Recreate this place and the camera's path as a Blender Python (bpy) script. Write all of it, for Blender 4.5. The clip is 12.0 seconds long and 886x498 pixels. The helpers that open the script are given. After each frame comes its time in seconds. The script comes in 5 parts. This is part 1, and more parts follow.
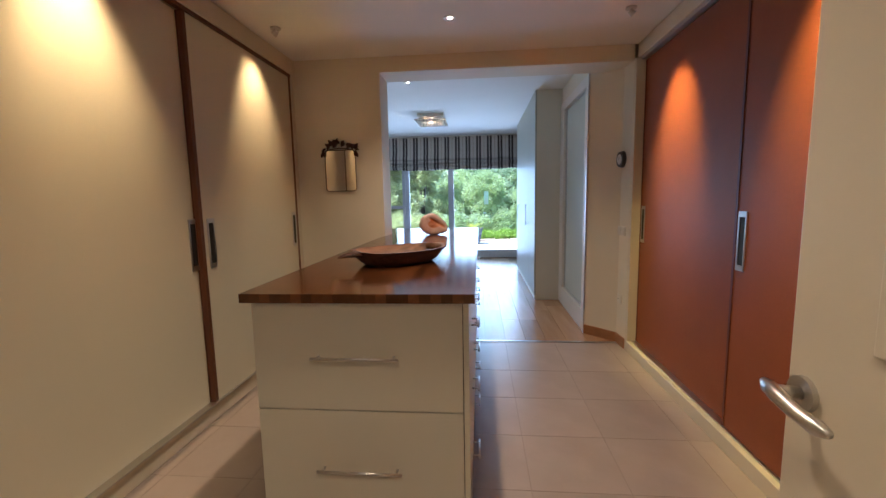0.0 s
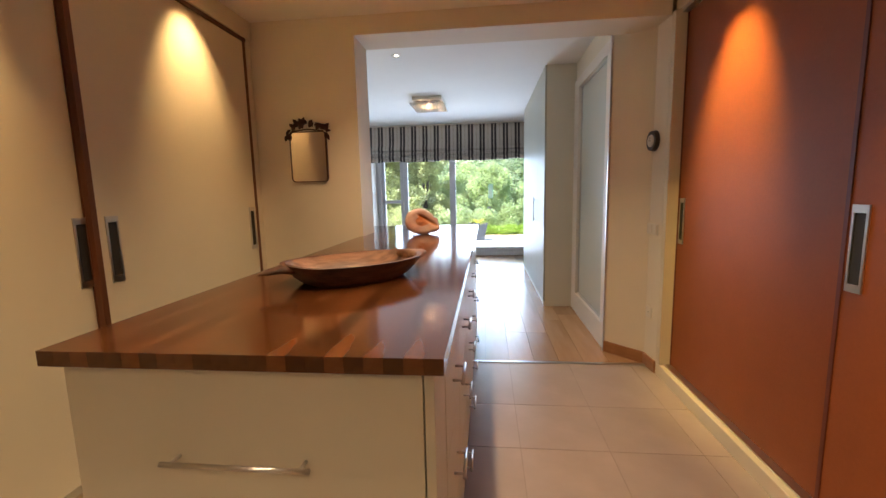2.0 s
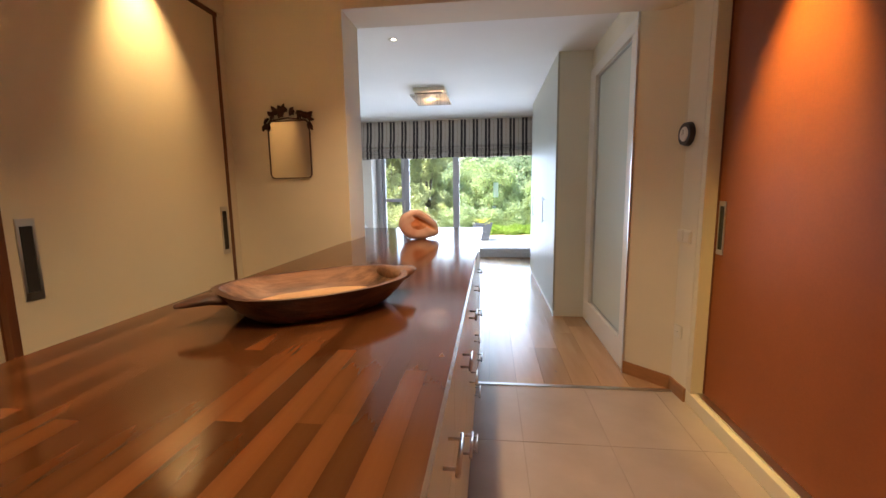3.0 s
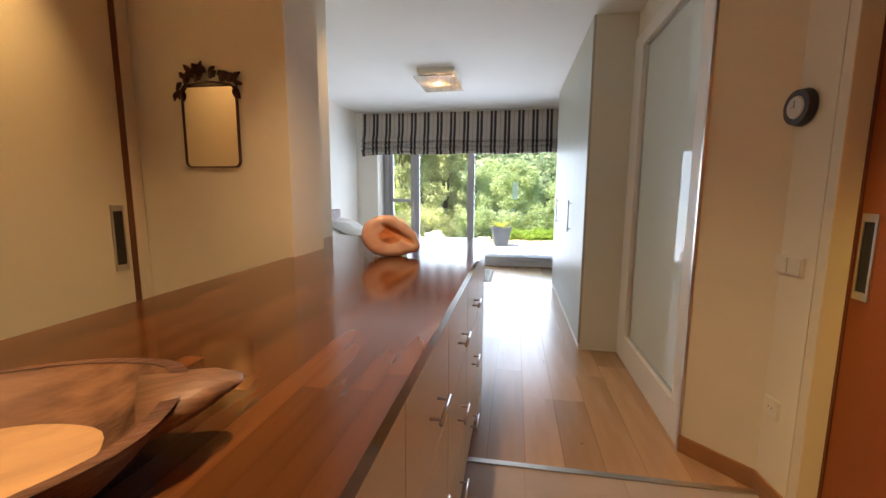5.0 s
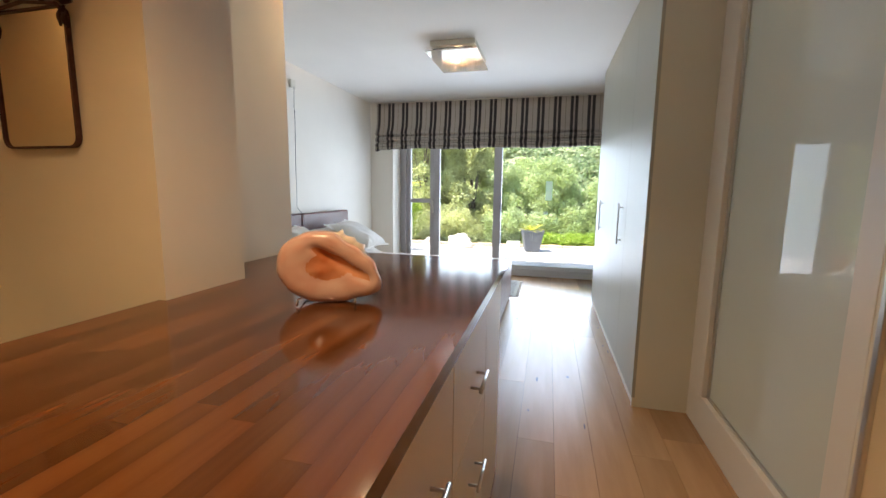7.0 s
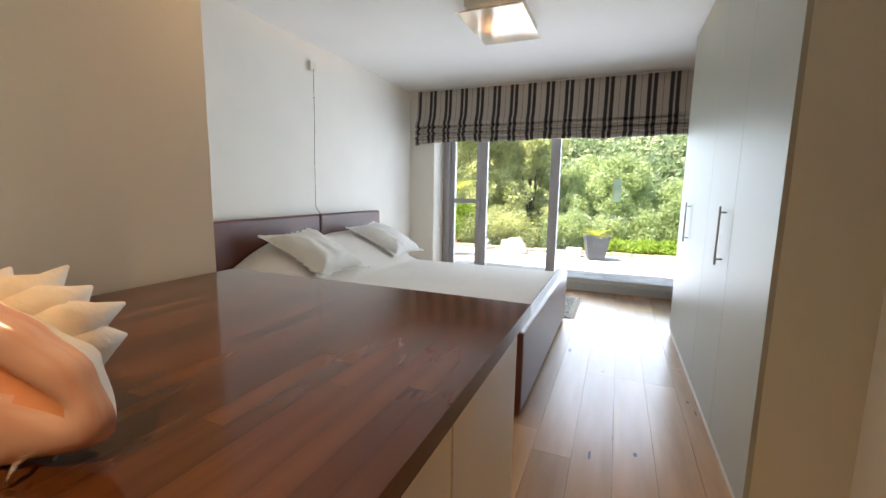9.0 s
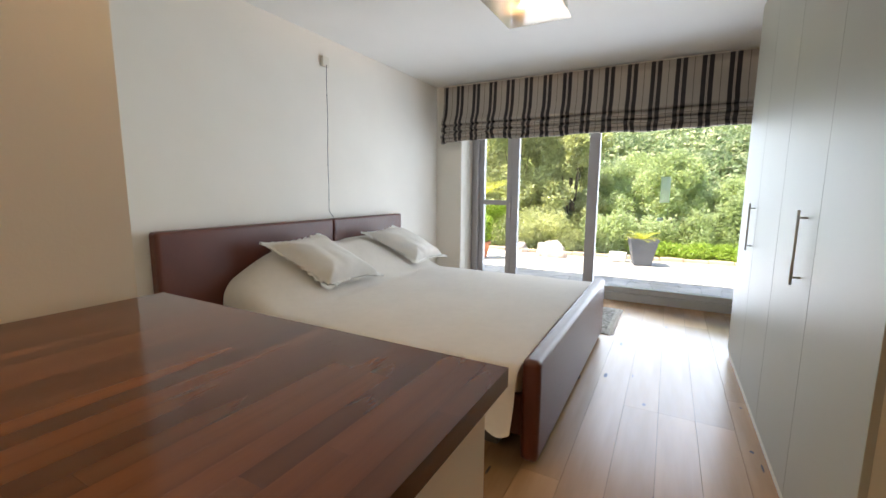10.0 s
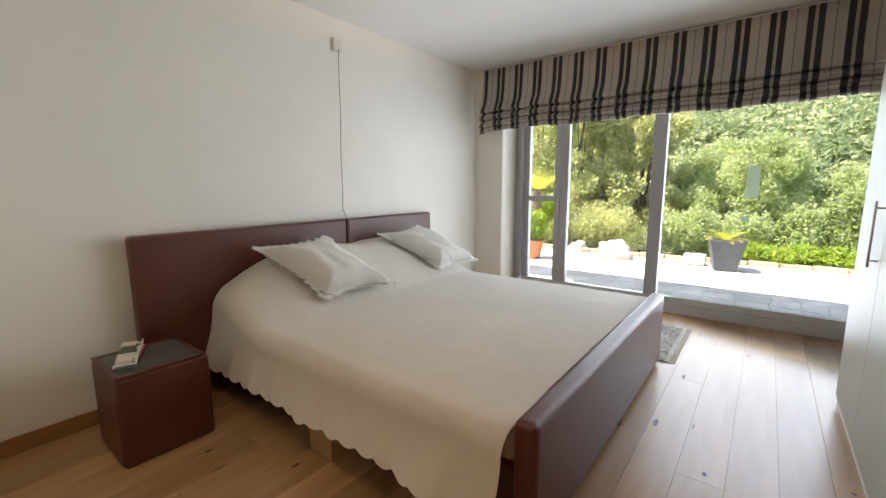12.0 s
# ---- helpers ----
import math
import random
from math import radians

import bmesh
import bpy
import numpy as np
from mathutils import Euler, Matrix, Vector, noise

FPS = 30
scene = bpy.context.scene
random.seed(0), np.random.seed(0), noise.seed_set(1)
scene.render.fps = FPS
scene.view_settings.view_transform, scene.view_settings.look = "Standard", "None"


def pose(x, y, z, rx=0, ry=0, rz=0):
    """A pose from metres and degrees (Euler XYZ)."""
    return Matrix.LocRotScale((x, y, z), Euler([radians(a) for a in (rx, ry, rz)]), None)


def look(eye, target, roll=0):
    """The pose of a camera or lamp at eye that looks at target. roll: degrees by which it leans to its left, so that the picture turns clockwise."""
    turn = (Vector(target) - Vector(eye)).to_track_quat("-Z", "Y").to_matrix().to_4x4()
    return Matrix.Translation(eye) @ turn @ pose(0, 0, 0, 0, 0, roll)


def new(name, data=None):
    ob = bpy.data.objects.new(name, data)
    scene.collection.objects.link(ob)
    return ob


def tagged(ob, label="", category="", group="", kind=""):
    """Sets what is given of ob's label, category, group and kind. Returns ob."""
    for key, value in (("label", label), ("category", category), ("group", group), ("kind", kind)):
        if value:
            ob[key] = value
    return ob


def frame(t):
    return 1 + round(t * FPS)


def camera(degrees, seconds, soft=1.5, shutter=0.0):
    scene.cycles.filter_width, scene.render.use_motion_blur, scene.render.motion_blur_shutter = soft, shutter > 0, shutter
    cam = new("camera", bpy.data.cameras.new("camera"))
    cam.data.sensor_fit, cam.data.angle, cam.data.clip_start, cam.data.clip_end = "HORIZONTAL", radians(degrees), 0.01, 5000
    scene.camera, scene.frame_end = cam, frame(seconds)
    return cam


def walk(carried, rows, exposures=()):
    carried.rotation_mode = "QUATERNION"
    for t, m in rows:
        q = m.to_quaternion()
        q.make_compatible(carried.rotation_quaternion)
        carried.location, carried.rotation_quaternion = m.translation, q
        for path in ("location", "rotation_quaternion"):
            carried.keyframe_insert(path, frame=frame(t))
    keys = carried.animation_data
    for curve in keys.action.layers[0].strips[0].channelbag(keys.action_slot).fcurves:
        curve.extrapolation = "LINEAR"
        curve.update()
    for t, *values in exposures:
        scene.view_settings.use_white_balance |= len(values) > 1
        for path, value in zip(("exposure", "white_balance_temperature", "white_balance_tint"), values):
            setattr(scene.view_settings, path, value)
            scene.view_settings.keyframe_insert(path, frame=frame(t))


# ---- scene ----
cam = camera(93.9, 12.0)
PATH = [
    (0, (0.747, 2.307, 1.375), (0.569, 4.284, 1.132), -1.1),
    (0.5, (0.735, 2.437, 1.374), (0.561, 4.413, 1.117), -1.1),
    (1, (0.781, 2.637, 1.373), (0.59, 4.611, 1.108), -1.4),
    (1.5, (0.799, 2.797, 1.357), (0.602, 4.769, 1.09), -1.2),
    (2, (0.811, 2.986, 1.351), (0.6, 4.956, 1.083), -1.3),
    (2.5, (0.791, 3.183, 1.362), (0.578, 5.152, 1.085), -1.0),
    (3, (0.802, 3.386, 1.359), (0.572, 5.353, 1.082), -0.8),
    (3.2, (0.803, 3.47, 1.352), (0.576, 5.439, 1.079), -0.5),
    (4.8, (0.9, 4.194, 1.375), (0.575, 6.145, 1.077), -0.0),
    (5, (0.897, 4.252, 1.348), (0.561, 6.204, 1.074), 0.3),
    (5.5, (0.923, 4.46, 1.352), (0.555, 6.407, 1.079), 0.4),
    (6, (0.945, 4.672, 1.346), (0.537, 6.61, 1.069), 0.3),
    (6.5, (0.905, 4.92, 1.343), (0.467, 6.852, 1.066), 0.6),
    (7, (0.896, 5.133, 1.349), (0.413, 7.054, 1.071), 0.7),
    (9, (0.92, 5.968, 1.33), (0.156, 7.795, 1.05), 1.0),
    (9.5, (0.905, 6.148, 1.338), (0.064, 7.94, 1.056), 0.6),
    (10, (0.952, 6.381, 1.341), (0.007, 8.121, 1.062), 0.4),
    (10.5, (0.956, 6.537, 1.342), (-0.063, 8.233, 1.055), 0.1),
    (11.5, (0.969, 6.861, 1.352), (-0.184, 8.469, 1.059), -0.2),
    (12, (1.02, 7.019, 1.36), (-0.195, 8.577, 1.052), -0.3),
]

EXPOSURE = [(0.0, 1.82, 4850, 11), (1.5, 2.18, 5700, 13), (3.2, 2.16, 6100, 15), (5.0, 2.02, 6500, 15), (7.0, 1.95, 6500, 14), (9.5, 1.86, 6850, 15), (12.0, 1.70, 7200, 16)]
walk(cam, [(t, look(eye, target, roll)) for t, eye, target, roll in PATH], EXPOSURE)

# ---- light ----
world = bpy.data.worlds.new("world")
scene.world = world
world.use_nodes = True
wn = world.node_tree.nodes
sky = wn.new("ShaderNodeTexSky")
sky.sky_type = "NISHITA"
sky.sun_disc = False
SUN_ELEV, SUN_AZ = radians(62), radians(-125)
sky.sun_elevation = SUN_ELEV
sky.sun_rotation = SUN_AZ
world.node_tree.links.new(sky.outputs[0], wn["Background"].inputs[0])
wn["Background"].inputs[1].default_value = 0.15


def lamp(name, kind, m, energy, color, **more):
    d = bpy.data.lights.new(name, kind)
    d.energy, d.color = energy, color
    for k, v in more.items():
        setattr(d, k, v)
    ob = new(name, d)
    ob.matrix_world = m
    return ob


sun_way = Vector((math.sin(SUN_AZ) * math.cos(SUN_ELEV), math.cos(SUN_AZ) * math.cos(SUN_ELEV), math.sin(SUN_ELEV)))
lamp("sun", "SUN", look(sun_way * 20, (0, 0, 0)), 5.0, (1.0, 0.95, 0.88), angle=radians(0.5))
# the sky's light through the big window
lamp("window_daylight", "AREA", look((0.15, 12.0, 1.2), (-1.7, 8.0, 1.32)), 32, (0.66, 0.81, 1.0), shape="RECTANGLE", size=3.3, size_y=2.1, spread=radians(150))
SPOTS = [(-0.70, 5.33), (-0.70, 3.95), (1.76, 5.33), (1.76, 3.95)]
for sx, sy in SPOTS:
    aim = -0.95 if sx < 0 else 2.02
    lamp("spot_light", "SPOT", look((sx, sy, 2.56), (aim, sy + 0.04, 1.98)), (25 if sy > 5 else 42) if sx < 0 else 82, (1.0, 0.60, 0.23) if sx < 0 else (1.0, 0.64, 0.13), spot_size=radians(68 if sx < 0 else 54), spot_blend=1.0, shadow_soft_size=0.03)
# the downlight at y 1.87 is unseen, added to brighten the island's front
for sx, sy, sz, e in ((0.55, 5.33, 2.59, 26), (0.55, 3.6, 2.59, 22), (0.55, 1.87, 2.59, 20), (-0.08, 7.27, 2.70, 10)):
    lamp("downlight_beam", "SPOT", look((sx, sy, sz), (sx, sy + 0.001, 0)), e, (1.0, 0.67, 0.35), spot_size=radians(118), spot_blend=0.85, shadow_soft_size=0.04)
lamp("ceiling_lamp_bulbs", "POINT", pose(-0.04, 9.36, 2.655), 4, (1.0, 0.70, 0.44), shadow_soft_size=0.02)


# ---- materials ----
def mat(name, color, rough=0.5, metal=0.0, vary=0.0, scale=8.0, bump=0.0, bump_scale=40.0, coat=0.0, rnd=0.0, stretch=(1, 1, 1), spec=None, second=None, sheen=0.0, island=False):
    """Principled material: base colour varied by noise at two scales and by the piece, with a fine bump."""
    m = bpy.data.materials.new(name)
    m.use_nodes = True
    nt = m.node_tree
    n, l = nt.nodes, nt.links
    b = n["Principled BSDF"]
    b.inputs["Roughness"].default_value = rough
    b.inputs["Metallic"].default_value = metal
    b.inputs["Coat Weight"].default_value = coat
    b.inputs["Coat Roughness"].default_value = 0.12
    if spec is not None:
        b.inputs["Specular IOR Level"].default_value = spec
    if sheen:
        b.inputs["Sheen Weight"].default_value = sheen
    tc = n.new("ShaderNodeTexCoord")
    mp = n.new("ShaderNodeMapping")
    mp.inputs["Scale"].default_value = stretch
    l.new(tc.outputs["Object"], mp.inputs[0])
    if vary or second or rnd:
        n1 = n.new("ShaderNodeTexNoise")
        n1.inputs["Scale"].default_value = scale
        n1.inputs["Detail"].default_value = 5
        n2 = n.new("ShaderNodeTexNoise")
        n2.inputs["Scale"].default_value = scale * 0.13
        n2.inputs["Detail"].default_value = 2
        l.new(mp.outputs[0], n1.inputs[0])
        l.new(mp.outputs[0], n2.inputs[0])
        add = n.new("ShaderNodeMath")
        l.new(n1.outputs[0], add.inputs[0])
        l.new(n2.outputs[0], add.inputs[1])
        ramp = n.new("ShaderNodeValToRGB")
        hi = second or color
        ramp.color_ramp.elements[0].position = 0.38
        ramp.color_ramp.elements[1].position = 0.62
        ramp.color_ramp.elements[0].color = (*[c * (1 - vary) for c in color], 1)
        ramp.color_ramp.elements[1].color = (*[min(1, c * (1 + vary)) for c in hi], 1)
        half = n.new("ShaderNodeMath")
        half.operation = "MULTIPLY"
        half.inputs[1].default_value = 0.5
        l.new(add.outputs[0], half.inputs[0])
        l.new(half.outputs[0], ramp.inputs[0])
        out = ramp.outputs[0]
        if rnd:
            hsv = n.new("ShaderNodeHueSaturation")
            rng = n.new("ShaderNodeMapRange")
            rng.inputs["To Min"].default_value = 1 - rnd
            rng.inputs["To Max"].default_value = 1 + rnd
            if island:
                geo = n.new("ShaderNodeNewGeometry")
                l.new(geo.outputs["Random Per Island"], rng.inputs["Value"])
            else:
                oi = n.new("ShaderNodeObjectInfo")
                l.new(oi.outputs["Random"], rng.inputs["Value"])
            l.new(rng.outputs[0], hsv.inputs["Value"])
            l.new(out, hsv.inputs["Color"])
            out = hsv.outputs[0]
        l.new(out, b.inputs["Base Color"])
    else:
        b.inputs["Base Color"].default_value = (*color, 1)
    if bump:
        nb = n.new("ShaderNodeTexNoise")
        nb.inputs["Scale"].default_value = bump_scale
        nb.inputs["Detail"].default_value = 4
        l.new(mp.outputs[0], nb.inputs[0])
        bp = n.new("ShaderNodeBump")
        bp.inputs["Strength"].default_value = bump
        bp.inputs["Distance"].default_value = 0.01
        l.new(nb.outputs[0], bp.inputs["Height"])
        l.new(bp.outputs[0], b.inputs["Normal"])
    return m


def emitter(name, color, strength):
    m = bpy.data.materials.new(name)
    m.use_nodes = True
    b = m.node_tree.nodes["Principled BSDF"]
    b.inputs["Base Color"].default_value = (*color, 1)
    b.inputs["Emission Color"].default_value = (*color, 1)
    b.inputs["Emission Strength"].default_value = strength
    return m


def pane_material(name, tint, ior=1.45, rough=0.0):
    m = bpy.data.materials.new(name)
    m.use_nodes = True
    n, l = m.node_tree.nodes, m.node_tree.links
    n.remove(n["Principled BSDF"])
    tr, gl, mx, fr = (n.new("ShaderNode" + k) for k in ("BsdfTransparent", "BsdfGlossy", "MixShader", "Fresnel"))
    tr.inputs[0].default_value = (*tint, 1)
    gl.inputs["Roughness"].default_value = rough
    fr.inputs["IOR"].default_value = ior
    l.new(fr.outputs[0], mx.inputs[0])
    l.new(tr.outputs[0], mx.inputs[1])
    l.new(gl.outputs[0], mx.inputs[2])
    l.new(mx.outputs[0], n["Material Output"].inputs[0])
    return m


PAINT = mat("wall_paint", (0.76, 0.70, 0.56), 0.75, vary=0.025, scale=3, bump=0.04, bump_scale=130)
PAINT_BED = mat("bedroom_paint", (0.82, 0.78, 0.70), 0.8, vary=0.02, scale=3, bump=0.04, bump_scale=130)
CEIL = mat("ceiling_paint", (0.86, 0.84, 0.80), 0.85, vary=0.02, scale=2, bump=0.08, bump_scale=120)
CREAM = mat("cream_lacquer", (0.72, 0.66, 0.50), 0.38, vary=0.015, scale=3, bump=0.03, bump_scale=200)
CREAM_FRAME = mat("cream_frame", (0.70, 0.63, 0.48), 0.5, vary=0.02, scale=4)
# off-white lacquer darkened to offset the strong window light on the cupboard doors
WHITE_LAC_DIM = mat("white_lacquer_dimmed", (0.42, 0.415, 0.34), 0.45, vary=0.015, scale=2, bump=0.02, bump_scale=8)
DRAWER = mat("drawer_lacquer", (0.70, 0.67, 0.55), 0.30, vary=0.02, scale=3, bump=0.02, bump_scale=10)
RED = mat("red_brown_panel", (0.27, 0.074, 0.019), 0.50, spec=0.3, vary=0.04, scale=60, bump=0.06, bump_scale=400)
BROWN_EDGE = mat("brown_edge", (0.13, 0.045, 0.018), 0.45, vary=0.12, scale=12, stretch=(4, 4, 0.3))
RED_EDGE = mat("red_brown_edge", (0.13, 0.026, 0.012), 0.45, vary=0.1, scale=10)
STEEL = mat("brushed_steel", (0.62, 0.60, 0.57), 0.28, 1.0, bump=0.05, bump_scale=300)
CHROME = mat("chrome", (0.78, 0.78, 0.78), 0.10, 1.0)
DARK = mat("dark_recess", (0.02, 0.018, 0.016), 0.7)
GAP = mat("joint_dark", (0.025, 0.02, 0.016), 0.9)
STAVE = mat("walnut_stave", (0.098, 0.034, 0.0105), 0.12, vary=0.06, scale=6, rnd=0.66, stretch=(6, 0.25, 6), second=(0.124, 0.046, 0.0135), bump=0.006, bump_scale=60)
_rng = next(k for k in STAVE.node_tree.nodes if k.type == "MAP_RANGE")
_rng.inputs["To Min"].default_value = 0.62
_rng.inputs["To Max"].default_value = 1.55
_pow = STAVE.node_tree.nodes.new("ShaderNodeMath")
_pow.operation = "POWER"
_pow.inputs[1].default_value = 1.25
STAVE.node_tree.links.new(next(k for k in STAVE.node_tree.nodes if k.type == "OBJECT_INFO").outputs["Random"], _pow.inputs[0])
STAVE.node_tree.links.new(_pow.outputs[0], _rng.inputs["Value"])
OAK = mat("oiled_oak", (0.41, 0.235, 0.112), 0.27, vary=0.10, scale=3, rnd=0.20, stretch=(3, 0.35, 3), second=(0.48, 0.30, 0.16), bump=0.03, bump_scale=20)
KNOT = mat("oak_knot", (0.06, 0.035, 0.02), 0.5, vary=0.3, scale=40)
TILE = mat("beige_tile", (0.43, 0.35, 0.295), 0.28, vary=0.06, scale=4, rnd=0.04, second=(0.455, 0.38, 0.33), bump=0.04, bump_scale=14)
GROUT = mat("grout", (0.38, 0.315, 0.27), 0.9)
SKIRT = mat("oak_skirting", (0.33, 0.155, 0.06), 0.4, vary=0.15, scale=8, stretch=(1, 1, 6))
WHITE_FRAME = mat("white_frame", (0.78, 0.73, 0.64), 0.45, vary=0.02, scale=4)
LEATHER = mat("brown_leather", (0.105, 0.026, 0.014), 0.36, vary=0.14, scale=6, bump=0.25, bump_scale=160)
LINEN = mat("cream_bedspread", (0.70, 0.645, 0.565), 0.9, vary=0.03, scale=20, bump=0.5, bump_scale=220, sheen=0.2)
PILLOW = mat("white_pillow_linen", (0.74, 0.71, 0.65), 0.9, vary=0.03, scale=12, bump=0.35, bump_scale=180)
ALU = mat("window_frame_grey", (0.42, 0.41, 0.42), 0.4, vary=0.03, scale=5)
ALU_LIGHT = mat("window_track", (0.62, 0.62, 0.62), 0.4, vary=0.03, scale=5)
WOODBOWL = mat("old_bowl_wood", (0.045, 0.020, 0.014), 0.42, vary=0.4, scale=9, stretch=(1, 5, 5), second=(0.12, 0.055, 0.032), bump=0.3, bump_scale=30)
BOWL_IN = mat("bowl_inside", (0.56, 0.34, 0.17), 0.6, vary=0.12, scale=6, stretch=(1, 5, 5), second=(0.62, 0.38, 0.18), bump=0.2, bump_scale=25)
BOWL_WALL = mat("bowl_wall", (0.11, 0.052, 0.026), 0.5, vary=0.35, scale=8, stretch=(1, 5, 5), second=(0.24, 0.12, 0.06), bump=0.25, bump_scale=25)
BRONZE = mat("aged_bronze", (0.07, 0.03, 0.025), 0.45, 0.4, vary=0.4, scale=30, bump=0.3, bump_scale=90)
MIRROR = mat("mirror_glass", (0.70, 0.64, 0.55), 0.02, 1.0)
PLASTIC = mat("cream_plastic", (0.74, 0.70, 0.60), 0.4)
BLACK = mat("black_plastic", (0.03, 0.024, 0.022), 0.4)
DIAL = mat("clock_dial", (0.62, 0.60, 0.56), 0.3)
PANE = pane_material("window_pane", (0.97, 0.98, 0.97))
NS_GLASS = mat("grey_glass_top", (0.10, 0.10, 0.09), 0.12)
STONE = mat("terrace_stone", (0.52, 0.50, 0.46), 0.8, vary=0.10, scale=6, rnd=0.12, second=(0.62, 0.58, 0.52), bump=0.5, bump_scale=25, island=True)
MORTAR = mat("terrace_mortar", (0.50, 0.48, 0.44), 0.95, vary=0.1, scale=20)
TERRA = mat("terracotta", (0.50, 0.19, 0.09), 0.8, vary=0.12, scale=12, bump=0.2)
POTGREY = mat("grey_planter", (0.085, 0.095, 0.115), 0.6, vary=0.1, scale=6)
SOIL = mat("soil", (0.06, 0.045, 0.03), 0.95, vary=0.3, scale=30)
KERB = mat("kerb_stone", (0.44, 0.33, 0.24), 0.9, vary=0.15, scale=9, bump=0.5)
ROCK = mat("boulder", (0.36, 0.36, 0.37), 0.85, vary=0.3, scale=3, second=(0.46, 0.36, 0.29), bump=0.8, bump_scale=18)
BARK = mat("bark", (0.13, 0.10, 0.07), 0.95, vary=0.3, scale=20, bump=0.6)


def leaf_material(name, color, second):
    m = mat(name, color, 0.5, vary=0.25, scale=3, rnd=0.4, second=second, island=True)
    b = m.node_tree.nodes["Principled BSDF"]
    n, l = m.node_tree.nodes, m.node_tree.links
    t = n.new("ShaderNodeBsdfTranslucent")
    t.inputs[0].default_value = (second[0] * 1.3, second[1] * 1.3, second[2], 1)
    mx = n.new("ShaderNodeMixShader")
    mx.inputs[0].default_value = 0.5
    l.new(b.outputs[0], mx.inputs[1])
    l.new(t.outputs[0], mx.inputs[2])
    l.new(mx.outputs[0], n["Material Output"].inputs[0])
    return m


LEAF_A = leaf_material("leaf_olive", (0.29, 0.33, 0.16), (0.52, 0.54, 0.29))
LEAF_B = leaf_material("leaf_green", (0.22, 0.30, 0.15), (0.43, 0.50, 0.27))
LEAF_C = leaf_material("leaf_bright", (0.19, 0.30, 0.04), (0.33, 0.44, 0.08))
PALM = leaf_material("leaf_palm", (0.26, 0.32, 0.04), (0.46, 0.46, 0.08))
LEAF_H = leaf_material("leaf_far", (0.15, 0.20, 0.10), (0.27, 0.33, 0.18))
LEAF_H2 = leaf_material("leaf_far_green", (0.10, 0.155, 0.075), (0.21, 0.28, 0.15))
HILLG = mat("hillside_scrub", (0.17, 0.20, 0.10), 0.95, vary=0.3, scale=0.6, second=(0.28, 0.30, 0.16), bump=0.6, bump_scale=2)


def frosted():
    m = bpy.data.materials.new("frosted_glass")
    m.use_nodes = True
    b = m.node_tree.nodes["Principled BSDF"]
    b.inputs["Base Color"].default_value = (0.66, 0.70, 0.62, 1)
    b.inputs["Roughness"].default_value = 0.6
    b.inputs["Coat Weight"].default_value = 1.0
    b.inputs["Coat Roughness"].default_value = 0.0
    b.inputs["Coat IOR"].default_value = 1.22
    return m


FROST = frosted()


def blind_cloth():
    """Woven stripes along x, with thin cross stripes in the gathered part."""
    m = mat("striped_blind", (0.5, 0.5, 0.5), 0.85, bump=0.3, bump_scale=300)
    n, l = m.node_tree.nodes, m.node_tree.links
    b = n["Principled BSDF"]
    tc = n.new("ShaderNodeTexCoord")
    sep = n.new("ShaderNodeSeparateXYZ")
    l.new(tc.outputs["UV"], sep.inputs[0])

    def math_node(op, a, c=None):
        k = n.new("ShaderNodeMath")
        k.operation = op
        for i, v in enumerate((a, c)):
            if v is None:
                continue
            if isinstance(v, (int, float)):
                k.inputs[i].default_value = v
            else:
                l.new(v, k.inputs[i])
        return k.outputs[0]

    u = math_node("FRACT", math_node("ADD", math_node("DIVIDE", sep.outputs[0], 0.2275), 0.445))
    cr = n.new("ShaderNodeValToRGB")
    cr.color_ramp.interpolation = "CONSTANT"
    light, dark, mid = (0.44, 0.385, 0.325, 1), (0.036, 0.028, 0.028, 1), (0.16, 0.13, 0.12, 1)
    stops = [(0.0, mid), (0.015, light), (0.27, mid), (0.28, dark), (0.455, light), (0.495, mid), (0.505, light), (0.545, dark), (0.72, mid), (0.73, light), (0.985, mid)]
    e = cr.color_ramp.elements
    e[0].position, e[0].color = stops[0]
    e[1].position, e[1].color = stops[-1]
    for p, c in stops[1:-1]:
        k = e.new(p)
        k.color = c
    l.new(u, cr.inputs[0])
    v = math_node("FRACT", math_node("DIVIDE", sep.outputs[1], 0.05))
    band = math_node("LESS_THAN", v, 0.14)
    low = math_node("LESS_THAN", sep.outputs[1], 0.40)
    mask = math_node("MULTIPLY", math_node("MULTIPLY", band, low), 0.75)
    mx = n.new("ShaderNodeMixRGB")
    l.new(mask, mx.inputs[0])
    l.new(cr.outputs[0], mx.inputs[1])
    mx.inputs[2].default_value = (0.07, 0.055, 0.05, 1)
    l.new(mx.outputs[0], b.inputs["Base Color"])
    return m


BLIND = blind_cloth()


# ---- building helpers ----
def finish(bm, name, material, smooth=False):
    me = bpy.data.meshes.new(name)
    bm.normal_update()
    bm.to_mesh(me)
    bm.free()
    if smooth:
        me.polygons.foreach_set("use_smooth", [True] * len(me.polygons))
    me.materials.append(material)
    return me


def part(name, bm, material, parent=None, label="", smooth=False, kind=""):
    ob = new(name, finish(bm, name, material, smooth))
    if parent:
        ob.parent = parent
    return tagged(ob, label, kind=kind)


def thing(name, x, y, z, label, category, group="", rz=0.0):
    ob = new(name)
    ob.matrix_world = pose(x, y, z, 0, 0, rz)
    return tagged(ob, label, category, group)


